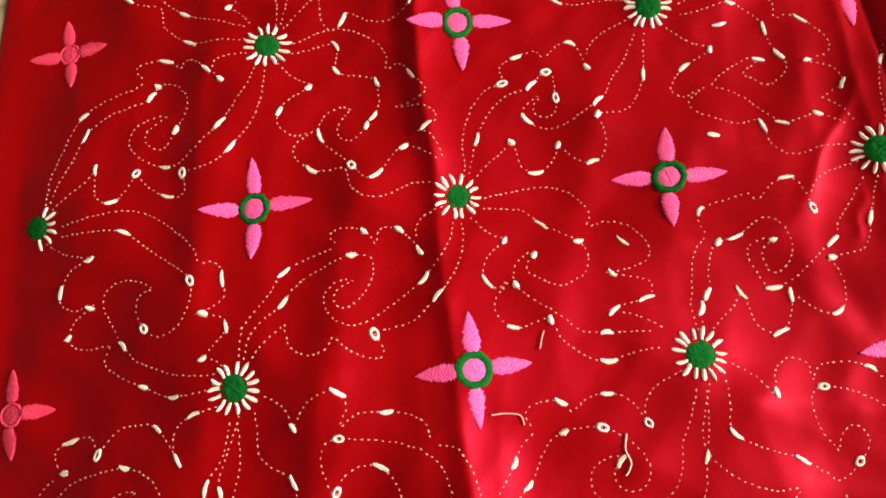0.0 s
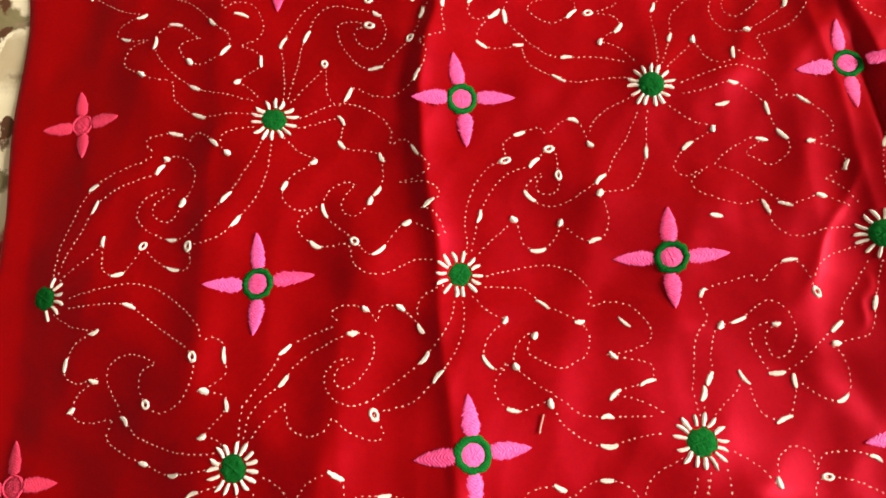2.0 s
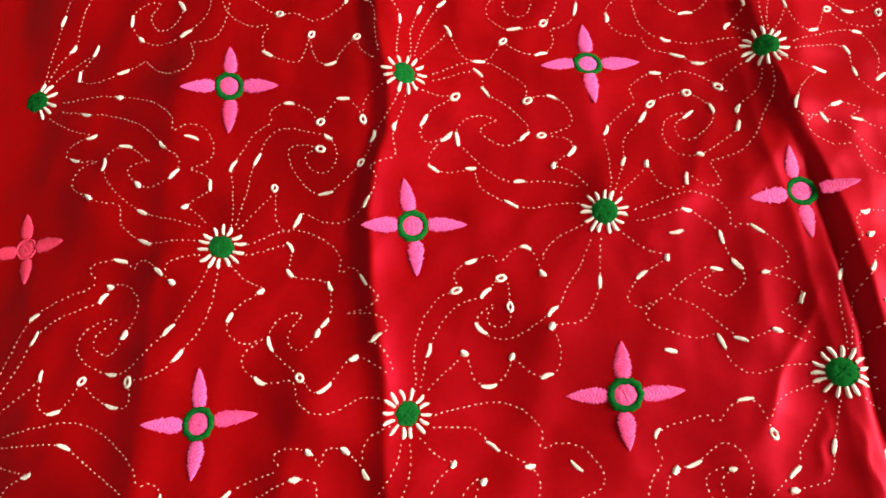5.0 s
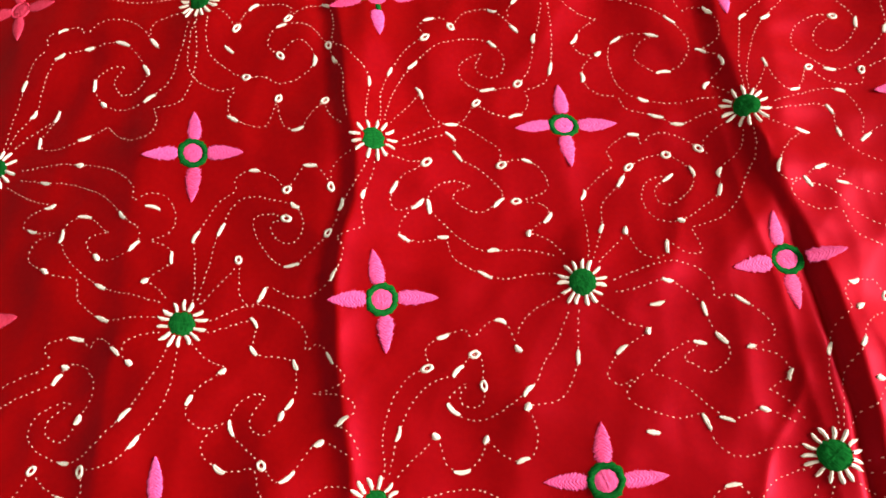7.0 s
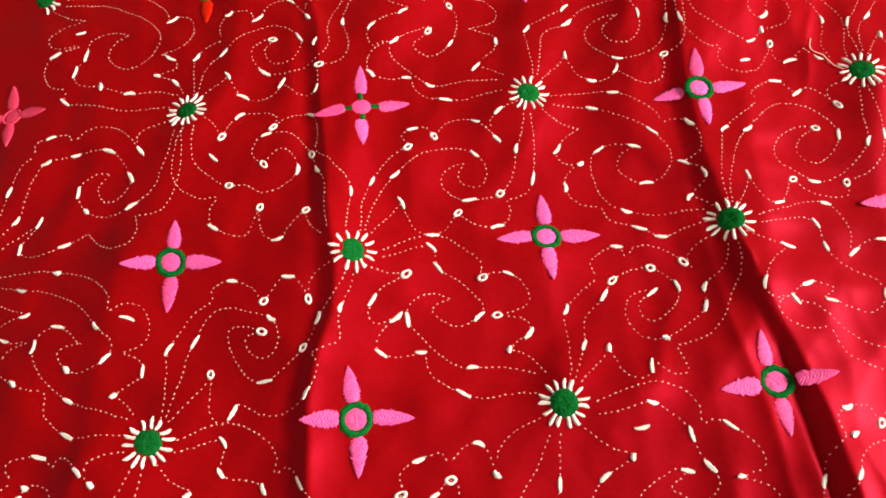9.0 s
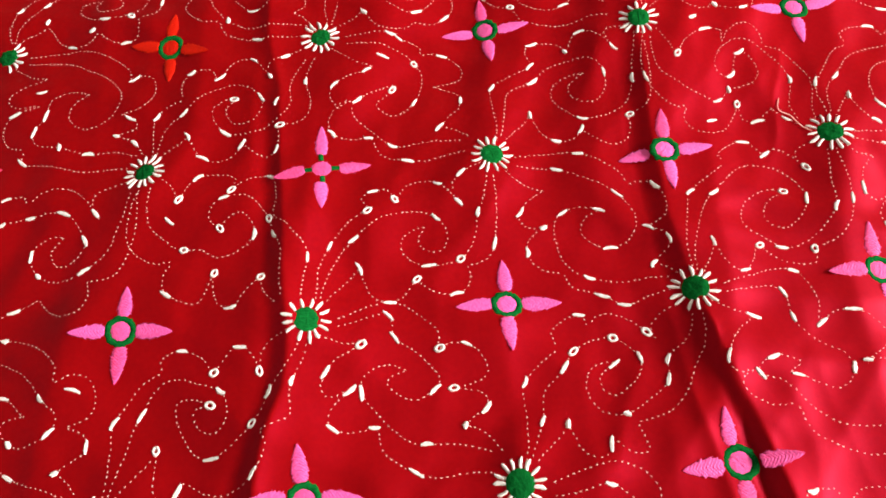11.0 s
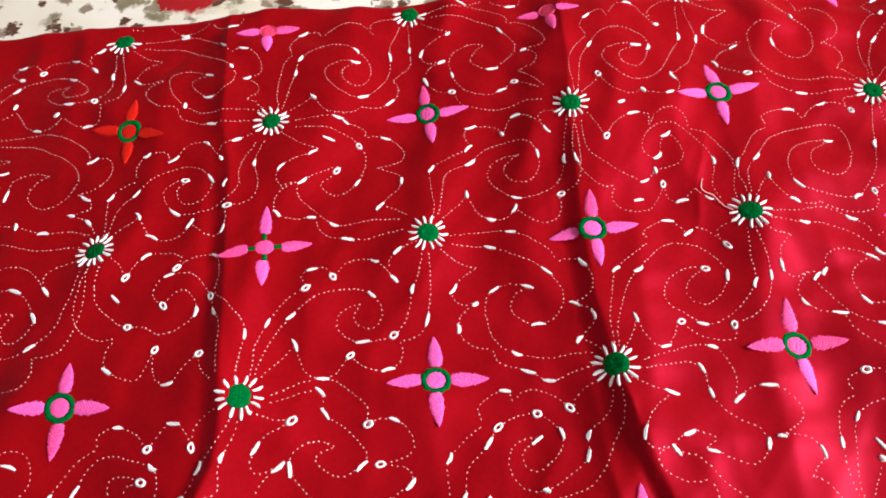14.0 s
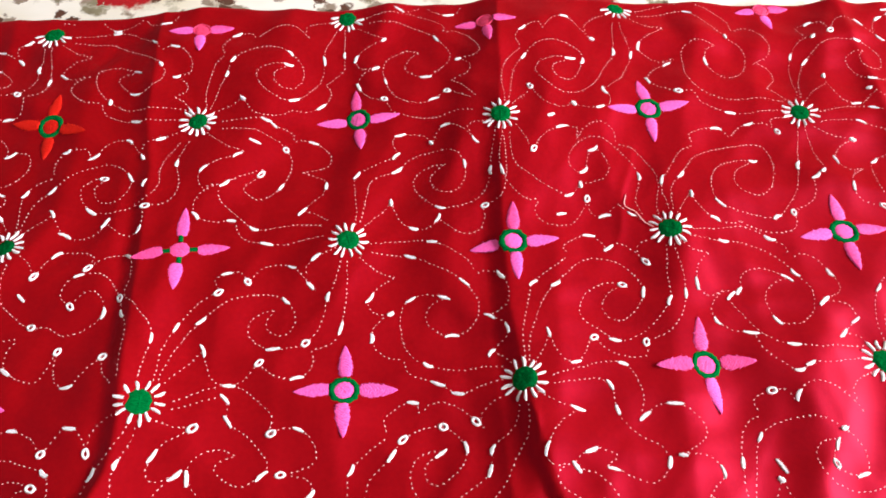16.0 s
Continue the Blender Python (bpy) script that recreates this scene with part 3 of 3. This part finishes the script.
DRAWN_BENDS["down", 3, 3] = ((-9, 4), (-7, 0), (-2, 0), (-5, -11), (-4, -6), (1, 4), (-2, 7), (-2, 0), (-4, -2), (-10, 6))
DRAWN_BENDS["up", 0, 4] = ((-7, 0), (-3, 8), (-6, 12), (-6, 5), (-7, -2), (-6, -3), (-6, -13), (0, 11), (2, -5), (1, -7), (-12, -2))
DRAWN_BENDS["down", 1, 5] = ((-6, 14), (-5, 16), (-17, 12), (-6, 10), (-8, 11), (-8, 6), (-11, 3), (-14, -1), (-14, -4), (-4, 2))
DRAWN_BENDS["up", 2, 4] = ((-3, -2), (-1, 7), (-4, 0), (-6, 2), (-6, -2), (-8, 0), (-16, -17), (-9, -7), (-7, -10), (-5, -4), (-22, 0))
DRAWN_BENDS["down", 0, 2] = ((-11, 4), (-9, 12), (-6, 13), (-14, 8), (-10, 17), (-9, 8), (-5, 18), (0, 18), (-7, 8), (-4, 12))
DRAWN_BENDS["down", -2, 2] = ((-1, -5), (-6, 3), (-4, 5), (-3, 2), (2, 10), (5, -6), (8, 8), (15, 7), (10, 3), (3, 3))
DRAWN_BENDS["up", -1, 1] = ((-2, 8), (6, -2), (-4, 1), (-8, 1), (-11, 1), (-15, 1), (-10, 0), (-1, 13), (-10, -5), (-2, 5), (-19, 14))
DRAWN_BENDS["turned", 2, 4] = ((-4, 8), (-5, 13), (-7, 5), None, None, (6, 12), None, (-8, 3), (0, 5), (-10, -3))
DRAWN_BENDS["turned", -1, 3] = ((0, 23), (-12, 15), (-8, 12), (0, 23), (-5, 17), (5, 20), (-5, 13), (-9, -1), (0, 17), (-6, 11))
DRAWN_BENDS["turned", 1, -1] = ((16, 11), None, None, (9, 15), (4, 10), (20, 6), (4, 9), None, (0, 11), (-1, 11))
DRAWN_BENDS["turned", -1, -1] = (None, None, None, None, None, None, None, None, (-7, 4), (-4, 11))
DRAWN_BENDS["down", 2, 2] = ((-14, 1), (-7, 6), None, (-9, -1), (-6, 4), (-16, -13), (-4, 10), None, (-11, -5), (-6, 3))

# where the single leaf stitches, knots and eyelets of a scroll were worked, in thousandths of a lattice step
WORKED = {}


def seen(way, c, r, leaves, knots, eyelets):
    WORKED[way, c, r] = leaves, knots, eyelets


seen("up", 0, -2, ((365, 817), (569, 840), (146, 553), (199, 444), (600, 525), (972, 515),), ((367, 676),), ((533, 685), (734, 691),))
seen("up", -1, -1, ((165, 609), (175, 431), (805, 691), (815, 525), (872, 418),), ((539, 823), (710, 823), (481, 685),), ((582, 226),))
seen("turned", -1, -1, ((432, -62), (628, -169), (597, -421), (246, -462), (-56, -482),), ((245, -215),), ((430, -276), (418, -520),))
seen("up", 1, -1, ((123, 788), (550, 912), (263, 615), (899, 649), (703, 543), (45, 237), (87, 314), (247, 312), (400, 324), (472, 286), (672, 185), (395, 93),), ((173, 595), (427, 578), (682, 459),), ((648, 727),))
seen("turned", 1, -1, ((105, -384), (396, -521), (769, -100),), ((310, -201),), ((653, -539), (539, -181),))
seen("up", -2, 0, ((509, 921), (719, 848), (453, 704), (140, 603), (171, 489), (255, 292), (569, 286), (362, 97), (599, 115), (806, 520), (865, 376),), ((789, 788), (476, 771), (593, 499),), ((444, 258), (655, 242),))
seen("down", -2, 0, ((440, -82), (304, -215), (185, -379), (495, -707), (896, -403), (945, -680), (747, -1009),), ((327, -479), (236, -624), (844, -594), (857, -834), (608, -940),), ((588, -633), (768, -399),))
seen("up", 0, 0, ((299, 777), (585, 834), (370, 594), (346, 409), (693, 466), (947, 613), (97, 319), (383, 114), (652, 138),), ((664, 678), (685, 388), (269, 292), (494, 257),), ((227, 622), (450, 674), (490, 510),))
seen("down", 0, 0, ((379, -203), (738, -345), (98, -522), (800, -686), (642, -742), (185, -793), (599, -857), (594, -1002),), ((199, -282), (534, -324), (222, -555), (664, -529), (353, -768), (324, -385),), ())
seen("up", -1, 1, ((386, 122), (930, 646), (809, 602), (647, 874), (330, 875), (555, 634), (25, 504), (153, 538), (539, 266), (763, 160),), (), ((509, 743), (757, 728), (512, 554), (254, 344), (736, 427),))
seen("down", -1, 1, ((350, -25), (354, -184), (574, -288), (562, -489), (80, -419), (292, -582), (263, -787), (598, -846), (754, -286), (842, -600),), ((530, -543), (218, -277), (731, -694),), ((467, -781),))
seen("up", 1, 1, ((381, 909), (269, 597), (61, 531), (529, 599), (663, 625), (798, 599), (777, 476), (132, 307), (442, 150),), ((254, 280), (542, 303),), ((545, 759), (325, 689), (725, 778),))
seen("down", 1, 1, ((348, -162), (411, -45), (569, -220), (745, -200), (155, -373), (236, -800), (900, -604), (580, -782), (489, -781), (629, -381), (531, -390),), ((293, -297), (757, -757), (750, -444),), ())
seen("up", 3, 1, ((444, 787), (186, 575), (249, 417), (50, 440), (566, 515), (660, 360),), ((223, 353), (630, 598),), ((313, 823), (524, 414),))
seen("up", -2, 2, ((452, 150), (297, 803), (293, 647), (440, 692), (483, 462), (121, 477), (175, 317), (297, 306), (217, 147), (764, 368), (734, 557), (613, 718), (774, 721),), ((527, 355),), ())
seen("down", -2, 2, ((586, -779), (620, -969), (319, -277), (232, -428), (388, -474), (495, -356), (679, -365), (740, -545), (823, -323), (918, -618), (278, -115),), ((802, -752), (321, -695), (558, -608), (448, -21),), ())
seen("up", 0, 2, ((808, 886), (74, 475), (198, 511), (293, 822), (652, 603), (670, 836), (786, 692), (891, 607), (968, 400), (605, 297), (237, 324), (403, 88), (745, 98),), (), ((272, 688), (421, 753), (775, 318), (541, 217),))
seen("down", 0, 2, ((520, -907), (396, 5), (425, -136), (780, -220), (88, -307), (205, -424), (259, -443), (618, -461), (865, -591), (122, -639), (324, -645), (572, -760),), ((758, -679),), ((263, -162), (643, -231), (704, -464),))
seen("up", 2, 2, ((498, 1024), (613, 912), (99, 682), (236, 661), (758, 537), (885, 442), (991, 491), (159, 304), (537, 221), (290, 85),), (), ((650, 617), (421, 254), (705, 182), (822, 769),))
seen("down", 2, 2, ((552, 56), (455, -76), (469, -231), (600, -281), (770, -228), (262, -211), (61, -443), (198, -550), (285, -460), (382, -567), (667, -548), (928, -606),), ((736, -518),), ())
seen("up", -1, 3, ((773, 845), (563, 833), (154, 762), (344, 706), (900, 634), (628, 520), (727, 468), (166, 418), (4, 402), (208, 253), (420, 284), (527, 203), (307, 109), (731, 155),), ((677, 684),), ((454, 523), (751, 308),))
seen("turned", -1, 3, ((296, -32), (174, -336), (461, -180), (652, -427), (203, -792), (575, -889), (769, -446), (967, -604), (709, -34),), (), ((214, -197), (495, -125), (460, -388), (267, -516), (450, -665), (724, -703), (730, -333),))
seen("up", 1, 3, ((615, 952), (289, 855), (263, 673), (14, 511), (274, 562), (559, 276), (545, 201), (395, 124), (815, 804), (728, 620), (897, 561),), ((508, 802), (246, 308),), ((844, 295),))
seen("down", 1, 3, ((506, 18), (371, -92), (132, -397), (145, -674), (373, -404), (577, -407), (613, -663), (468, -860), (524, -981), (635, -1046), (693, -282), (909, -242), (834, -542), (929, -642), (834, -790),), ((254, -506),), ())
seen("up", 3, 3, ((8, 394), (131, 435), (327, 199), (282, 79), (422, 853), (638, 897), (937, 441), (865, 545), (607, 587), (639, 109),), ((171, 274), (998, 485),), ((816, 844), (743, 156),))
seen("down", 3, 3, ((296, -96), (570, -52), (74, -437), (246, -526), (308, -492), (127, -717), (295, -808), (469, -718), (599, -387), (650, -338), (850, -331), (755, -575), (904, -719), (814, -816), (515, -891), (563, -1023), (494, -1067),), (), ())
seen("down", -2, 4, ((803, -259), (176, -558), (357, -569), (286, -368), (851, -600), (901, -776), (658, -859), (323, -703), (310, -933),), ((784, -718), (493, -818),), ())
seen("up", 0, 4, ((242, 923), (594, 642), (217, 646), (176, 491), (578, 528), (811, 564), (954, 600), (593, 181), (759, 136),), ((281, 206),), ())
seen("down", 0, 4, ((426, -3), (471, -47), (370, -204), (270, -311), (74, -419), (718, -192), (543, -548), (208, -526), (823, -556), (690, -745), (55, -755), (271, -787), (407, -850), (499, -973),), (), ((414, -445), (550, -248),))
seen("up", 2, 4, ((259, 856), (589, 927), (232, 570), (562, 509), (643, 480), (676, 26), (740, 186), (887, 555), (1006, 522),), ((763, 688), (506, 73),), ((231, 260),))
seen("turned", 2, 4, ((332, -34), (393, -129), (587, -321), (514, -482), (397, -662), (330, -805), (619, -842), (873, -556), (790, -856), (-31, -463),), ((481, -587),), ((189, -310), (517, -699),))
seen("down", -1, 5, ((78, -492), (572, -725), (412, 44), (704, -141), (842, -192), (850, -523), (598, -477), (588, -998),), ((396, -798), (750, -404),), ())
seen("down", 1, 5, ((29, -450), (160, -540), (21, -704), (218, -662), (636, -191), (519, -590), (554, -797),), ((250, -257), (774, -397),), ((194, -821), (656, -718),))
seen("down", 3, 5, ((78, -390), (229, -567), (62, -722), (544, -1006), (471, -60), (490, -546),), ((669, -320),), ((225, -853),))


def departures(way, c, r):
    """The bends of this scroll and the weights by which it is drawn out of the design."""
    rows = DRAWN_BENDS.get((way, c, r))
    if not rows:
        return None
    bends = BENDS_UP if way == "up" else BENDS_DOWN if way == "down" else tuple((-v, -u) for u, v in BENDS_DOWN)
    some = [(b, d) for b, d in zip(bends, rows) if d] + [((0, 0), (0, 0)), ((1, 1 if way == "up" else -1), (0, 0))]
    p, d = np.array([b for b, _ in some], float), np.array([d for _, d in some], float) / 100
    k = np.exp(-((p[:, None] - p[None]) ** 2).sum(-1) / 0.07)
    return p, np.linalg.solve(k + 0.12 * np.eye(len(p)), d)


def spline(points, n=24):
    """A smooth line through points."""
    p = np.array(points, float)
    p = np.vstack([2 * p[0] - p[1], p, 2 * p[-1] - p[-2]])
    f = np.linspace(0, 1, n, endpoint=False)
    w = np.array(cubic(f)).T
    out = [w @ p[k : k + 4] for k in range(len(p) - 3)]
    return np.vstack(out + [p[-2:-1]])


PITCH, DASH_LONG, DASH_WIDE, DASH_TALL = 0.00255, 0.00118, 0.00054, 0.00028


def add_dash(verts, faces, x, y, angle, long, wide):
    ca, sa, k = math.cos(angle), math.sin(angle), len(verts)
    outline = ((-0.5, 0), (-0.28, -0.5), (0.28, -0.5), (0.5, 0), (0.28, 0.5), (-0.28, 0.5))
    for a, c in outline:
        qx, qy = x + ca * a * long - sa * c * wide, y + sa * a * long + ca * c * wide
        verts.append((qx, qy, -0.00004))
    for a in (-0.2, 0.2):
        verts.append((x + ca * a * long, y + sa * a * long, DASH_TALL))
    faces += [(k, k + 1, k + 6), (k + 1, k + 2, k + 7, k + 6), (k + 2, k + 3, k + 7), (k + 3, k + 4, k + 7), (k + 4, k + 5, k + 6, k + 7), (k + 5, k, k + 6)]


def scroll(way, c, r, strokes, leaves, knots, eyelets, seed):
    """One scroll of running stitch with its leaf stitches, knots and eyelets."""
    rnd = random.Random(seed)
    wob = [rnd.uniform(0, 6.28) for _ in range(4)]
    bent = departures(way, c, r)
    wobble = 0.3 if bent else 1.0
    worked = [np.array(w, float).reshape(-1, 2) / 1000 for w in WORKED.get((way, c, r), ((), (), ()))]
    if len(worked[0]):
        wobble = 0.0

    def bend(q):
        return q + np.exp(-((q[:, None] - bent[0][None]) ** 2).sum(-1) / 0.07) @ bent[1] if bent else q

    # the lines run through the stitches that were worked on them: first roughly, then closely
    pulls = []

    def pulled(q):
        for feet, force, reach in pulls:
            q = q + np.exp(-((q[:, None] - feet[None]) ** 2).sum(-1) / reach) @ force
        return q

    if len(worked[0]):
        every = np.vstack([bend(spline(pts)) for pts in strokes.values()])
        marks = np.vstack(worked)
        for reach, most, ease in ((0.030, 0.085, 0.4), (0.010, 0.07, 0.3), (0.005, 0.05, 0.2)):
            at = pulled(every)
            gap = marks[:, None] - at[None]
            near = np.hypot(gap[..., 0], gap[..., 1]).argmin(1)
            off = marks - at[near]
            good = np.hypot(off[:, 0], off[:, 1]) < most
            if good.any():
                feet, off = at[near][good], off[good]
                pulls.append((feet, np.linalg.solve(np.exp(-((feet[:, None] - feet[None]) ** 2).sum(-1) / reach) + ease * np.eye(len(feet)), off), reach))

    def drawn(q):
        q = pulled(bend(np.asarray(q, float)))
        u = q[:, 0] + wobble * (0.010 * np.sin(7 * q[:, 1] + wob[0]) + 0.007 * np.sin(13 * q[:, 0] + wob[1]))
        v = q[:, 1] + wobble * (0.010 * np.sin(7 * q[:, 0] + wob[2]) + 0.007 * np.sin(13 * q[:, 1] + wob[3]))
        return np.stack(place(c + u, r + v), 1)

    verts, faces, lines = [], [], {}
    for name, pts in strokes.items():
        jit = [(a + wobble * rnd.uniform(-0.01, 0.01), b + wobble * rnd.uniform(-0.01, 0.01)) for a, b in pts]
        line = drawn(spline(jit))
        far = np.concatenate([[0], np.cumsum(np.hypot(*np.diff(line, axis=0).T))])
        lines[name] = (line, far)
        s = rnd.uniform(0.2, 0.9) * PITCH
        while s < far[-1]:
            x, y = np.interp(s, far, line[:, 0]), np.interp(s, far, line[:, 1])
            bx, by = np.interp(s + 0.001, far, line[:, 0]), np.interp(s + 0.001, far, line[:, 1])
            ax, ay = np.interp(s - 0.001, far, line[:, 0]), np.interp(s - 0.001, far, line[:, 1])
            if on_cloth(x, y):
                add_dash(verts, faces, x + rnd.gauss(0, 0.00012), y + rnd.gauss(0, 0.00012), math.atan2(by - ay, bx - ax) + rnd.gauss(0, 0.12), DASH_LONG * rnd.uniform(0.7, 1.15), DASH_WIDE * rnd.uniform(0.75, 1.2))
            s += PITCH * rnd.uniform(0.85, 1.15)
    if len(faces) < 40:
        return
    v = np.array(verts)
    v[:, 2] += height(v[:, 0], v[:, 1])
    vine = piece("scroll", mesh_from("scroll", v, faces, DASH), cloth, Matrix.Identity(4), "scrolling vine of fine pale running stitch")
    # leaf stitches, knots and eyelets: where they were worked, or else by the design
    spots = []
    if len(worked[0]):
        course = np.vstack([np.hstack([line[1:-1], line[2:] - line[:-2]]) for line, _ in lines.values()])
        for kind, some in zip(("leaf", "knot", "eyelet"), worked):
            for q in some:
                x, y = map(float, place(c + q[0], r + q[1]))
                d = np.hypot(course[:, 0] - x, course[:, 1] - y)
                k = d.argmin()
                if d[k] < 0.0022:
                    x, y = x + 0.8 * (course[k, 0] - x), y + 0.8 * (course[k, 1] - y)
                spots.append((kind, x, y, math.atan2(course[k, 3], course[k, 2])))
    else:
        for name, f in leaves:
            line, far = lines[name]
            s = min(0.99, max(0.01, f + rnd.uniform(-0.03, 0.03))) * far[-1]
            x, y = np.interp(s, far, line[:, 0]), np.interp(s, far, line[:, 1])
            lo, hi = max(0, s - 0.003), min(far[-1], s + 0.003)
            spots.append(("leaf", x, y, math.atan2(np.interp(hi, far, line[:, 1]) - np.interp(lo, far, line[:, 1]), np.interp(hi, far, line[:, 0]) - np.interp(lo, far, line[:, 0]))))
        spots += [("knot", *drawn([(u, v)])[0], ang) for u, v, ang in knots]
        spots += [("eyelet", *drawn([(u, v)])[0], rnd.uniform(0, 3)) for u, v in eyelets]
    for kind, x, y, ang in spots:
        if not on_cloth(x, y, 0.004):
            continue
        if kind == "leaf":
            piece("leaf_stitch", rnd.choice(LEAVES), vine, lay(x, y, ang + rnd.gauss(0, 0.1), (rnd.uniform(0.0048, 0.0074), rnd.uniform(0.0015, 0.0021), 0.0014)))
        elif kind == "knot":
            piece("knot_stitch", rnd.choice(KNOTS), vine, lay(x, y, ang + rnd.gauss(0, 0.5), (rnd.uniform(0.0032, 0.0046), rnd.uniform(0.0020, 0.0027), 0.0017)))
        else:
            piece("eyelet", rnd.choice(EYELETS), vine, lay(x, y, ang, (rnd.uniform(0.0023, 0.0030), rnd.uniform(0.0015, 0.0020), 0.0019)))


def daisy(c, r, seed):
    rnd = random.Random(seed)
    x, y = map(float, place(c, r))
    if not on_cloth(x, y, 0.003):
        return
    wide = rnd.uniform(0.0058, 0.0064)
    heart = piece("daisy", rnd.choice(CENTRES), cloth, lay(x, y, rnd.uniform(0, 6.28), (wide, wide, wide), 0.0002), "green satin stitch disc with white ray stitches")
    n = rnd.choice((13, 14, 14, 15))
    turn = rnd.uniform(0, 1)
    for k in range(n):
        a = 2 * math.pi * (k + turn + rnd.uniform(-0.18, 0.18)) / n
        long = rnd.uniform(0.0044, 0.0058)
        d = wide * 0.94 + long / 2
        px_, py_ = x + d * math.cos(a), y + d * math.sin(a)
        outward = (c == -2 and math.cos(a) < 0.1) or (r == 5 and math.sin(a) > 0.15)
        if not outward and on_cloth(px_, py_, 0.0):
            piece("ray_stitch", rnd.choice(RAYS), heart, lay(px_, py_, a + rnd.gauss(0, 0.1), (long, rnd.uniform(0.0014, 0.0019), 0.0014)))


def bare_disc(c, r, seed):
    x, y = map(float, place(c, r))
    if on_cloth(x, y, 0.001):
        piece("green_disc", CENTRES[seed % 3], cloth, lay(x, y, 0.4, (0.0060, 0.0060, 0.0060), 0.0002), "plain green satin stitch disc")


# flowers that sit askew on the lattice, in radians
TURNED_FLOWERS = {(0, 3): 0.11, (3, 2): 0.02, (-2, 1): 0.13, (-1, 4): -0.2, (4, 3): 0.03, (2, 3): 0.05}


def flower(c, r, seed):
    """A flower of four fishbone petals round a disc; most have a green ring, a few have none or four green stitches."""
    rnd = random.Random(seed)
    x, y = map(float, place(c, r))
    if not on_cloth(x, y, 0.001):
        return
    ringless = c == -2 or r == 5
    orange = (c, r) == (-1, 4)
    name, hearts, leaves = ("orange_flower", [ORANGE_CENTRE], ORANGE_PETALS) if orange else ("pink_flower", ROSE_CENTRES if ringless else PINK_CENTRES, ROSE_PETALS if c == -2 else PINK_PETALS)
    core = 0.0050 if ringless else 0.0053
    label = "orange-red satin flower with a green ring" if orange else "pink satin flower without a green ring" if ringless else "pink satin flower with four green stitches" if (c, r) == (0, 3) else "pink satin flower with a green ring"
    turn = TURNED_FLOWERS.get((c, r), rnd.gauss(0.05, 0.03))
    heart = piece(name, rnd.choice(hearts), cloth, lay(x, y, rnd.uniform(0, 3), (core, core * 0.95, 0.004), 0.0002), label)
    out = 0.0072
    if ringless:
        piece("ring", rnd.choice(ROSE_HOOPS), heart, lay(x, y, 0, (0.0056, 0.0054, 0.006)), "deep pink stitched outline")
        out = 0.0056
    elif (c, r) == (0, 3):
        for k in range(4):
            a = turn + k * math.pi / 2
            piece("green_stitch", SQUARE, heart, lay(x + 0.0068 * math.cos(a), y + 0.0068 * math.sin(a), a, (0.0042, 0.0028, 0.002)))
        out = 0.0088
    else:
        piece("ring", rnd.choice(GREEN_HOOPS), heart, lay(x, y, rnd.uniform(0, 6), (0.0074 * rnd.uniform(0.96, 1.05), 0.0074 * rnd.uniform(0.96, 1.05), 0.006)), "green stitched ring")
    for k in range(4):
        a = turn + k * math.pi / 2 + rnd.gauss(0, 0.05) + (0.28 if orange and k % 2 else 0)
        long = rnd.uniform(0.0150, 0.0172) * (0.82 if ringless else 1) * (1.06 if k % 2 == 0 else 1)
        d = out + long / 2
        qx, qy = x + d * math.cos(a), y + d * math.sin(a)
        if on_cloth(qx, qy, 0.003) and not (r == 5 and k == 1):
            piece("petal", rnd.choice(leaves), heart, lay(qx, qy, a + rnd.gauss(0, 0.05), (long, rnd.uniform(0.0064, 0.0074), 0.006)))


for r in range(-3, 6):
    for c in range(-2, 7):
        seed = 1000 + 31 * (r + 5) + 7 * (c + 5) * 13
        if (c + r) % 2:
            (bare_disc if (c, r) == (-2, 5) else flower)(c, r, seed)
            continue
        daisy(c, r, seed)
        scroll("up", c, r, SCROLL_UP, LEAVES_UP, KNOTS_UP, EYELETS_UP, seed + 1)
        if ("turned", c, r) in DRAWN_BENDS:
            scroll("turned", c, r, SCROLL_TURNED, LEAVES_DOWN, KNOTS_TURNED, EYELETS_TURNED, seed + 2)
        else:
            scroll("down", c, r, SCROLL_DOWN, LEAVES_DOWN, KNOTS_DOWN, EYELETS_DOWN, seed + 2)


def loose_thread(x, y, steps, mat, seed):
    """A loose end of thread lying on the cloth."""
    rnd, cu = random.Random(seed), bpy.data.curves.new("loose_thread", "CURVE")
    cu.dimensions, cu.bevel_depth, cu.bevel_resolution = "3D", 0.00028, 2
    sp = cu.splines.new("POLY")
    line = spline([(x, y)] + [(x + a / 1000, y + c / 1000) for a, c in steps], 8)
    sp.points.add(len(line) - 1)
    for p, (qx, qy) in zip(sp.points, line):
        p.co = (qx, qy, float(height(qx, qy)) + 0.0005 + 0.0003 * rnd.random(), 1)
    cu.materials.append(mat)
    ob = new("loose_thread", cu)
    return tagged(ob, "short loose end of embroidery thread on the red cloth", "thread")


loose_thread(0.0593, -0.1059, ((-1.1, -5.6), (0.5, -10.5), (-0.7, -14.0), (-1.9, -15.4)), WHITE, 1)
loose_thread(0.0304, -0.0644, ((-1.1, -3.3), (-2.1, -7.3)), DASH, 2)
loose_thread(0.0073, -0.0962, ((5.6, 0.3), (11.2, -0.7), (12.7, -4.4)), DASH, 3)
loose_thread(0.2415, 0.2652, ((-1.8, -6.8), (3.2, -11.0), (6.7, -17.7), (10.9, -21.6)), DASH, 4)
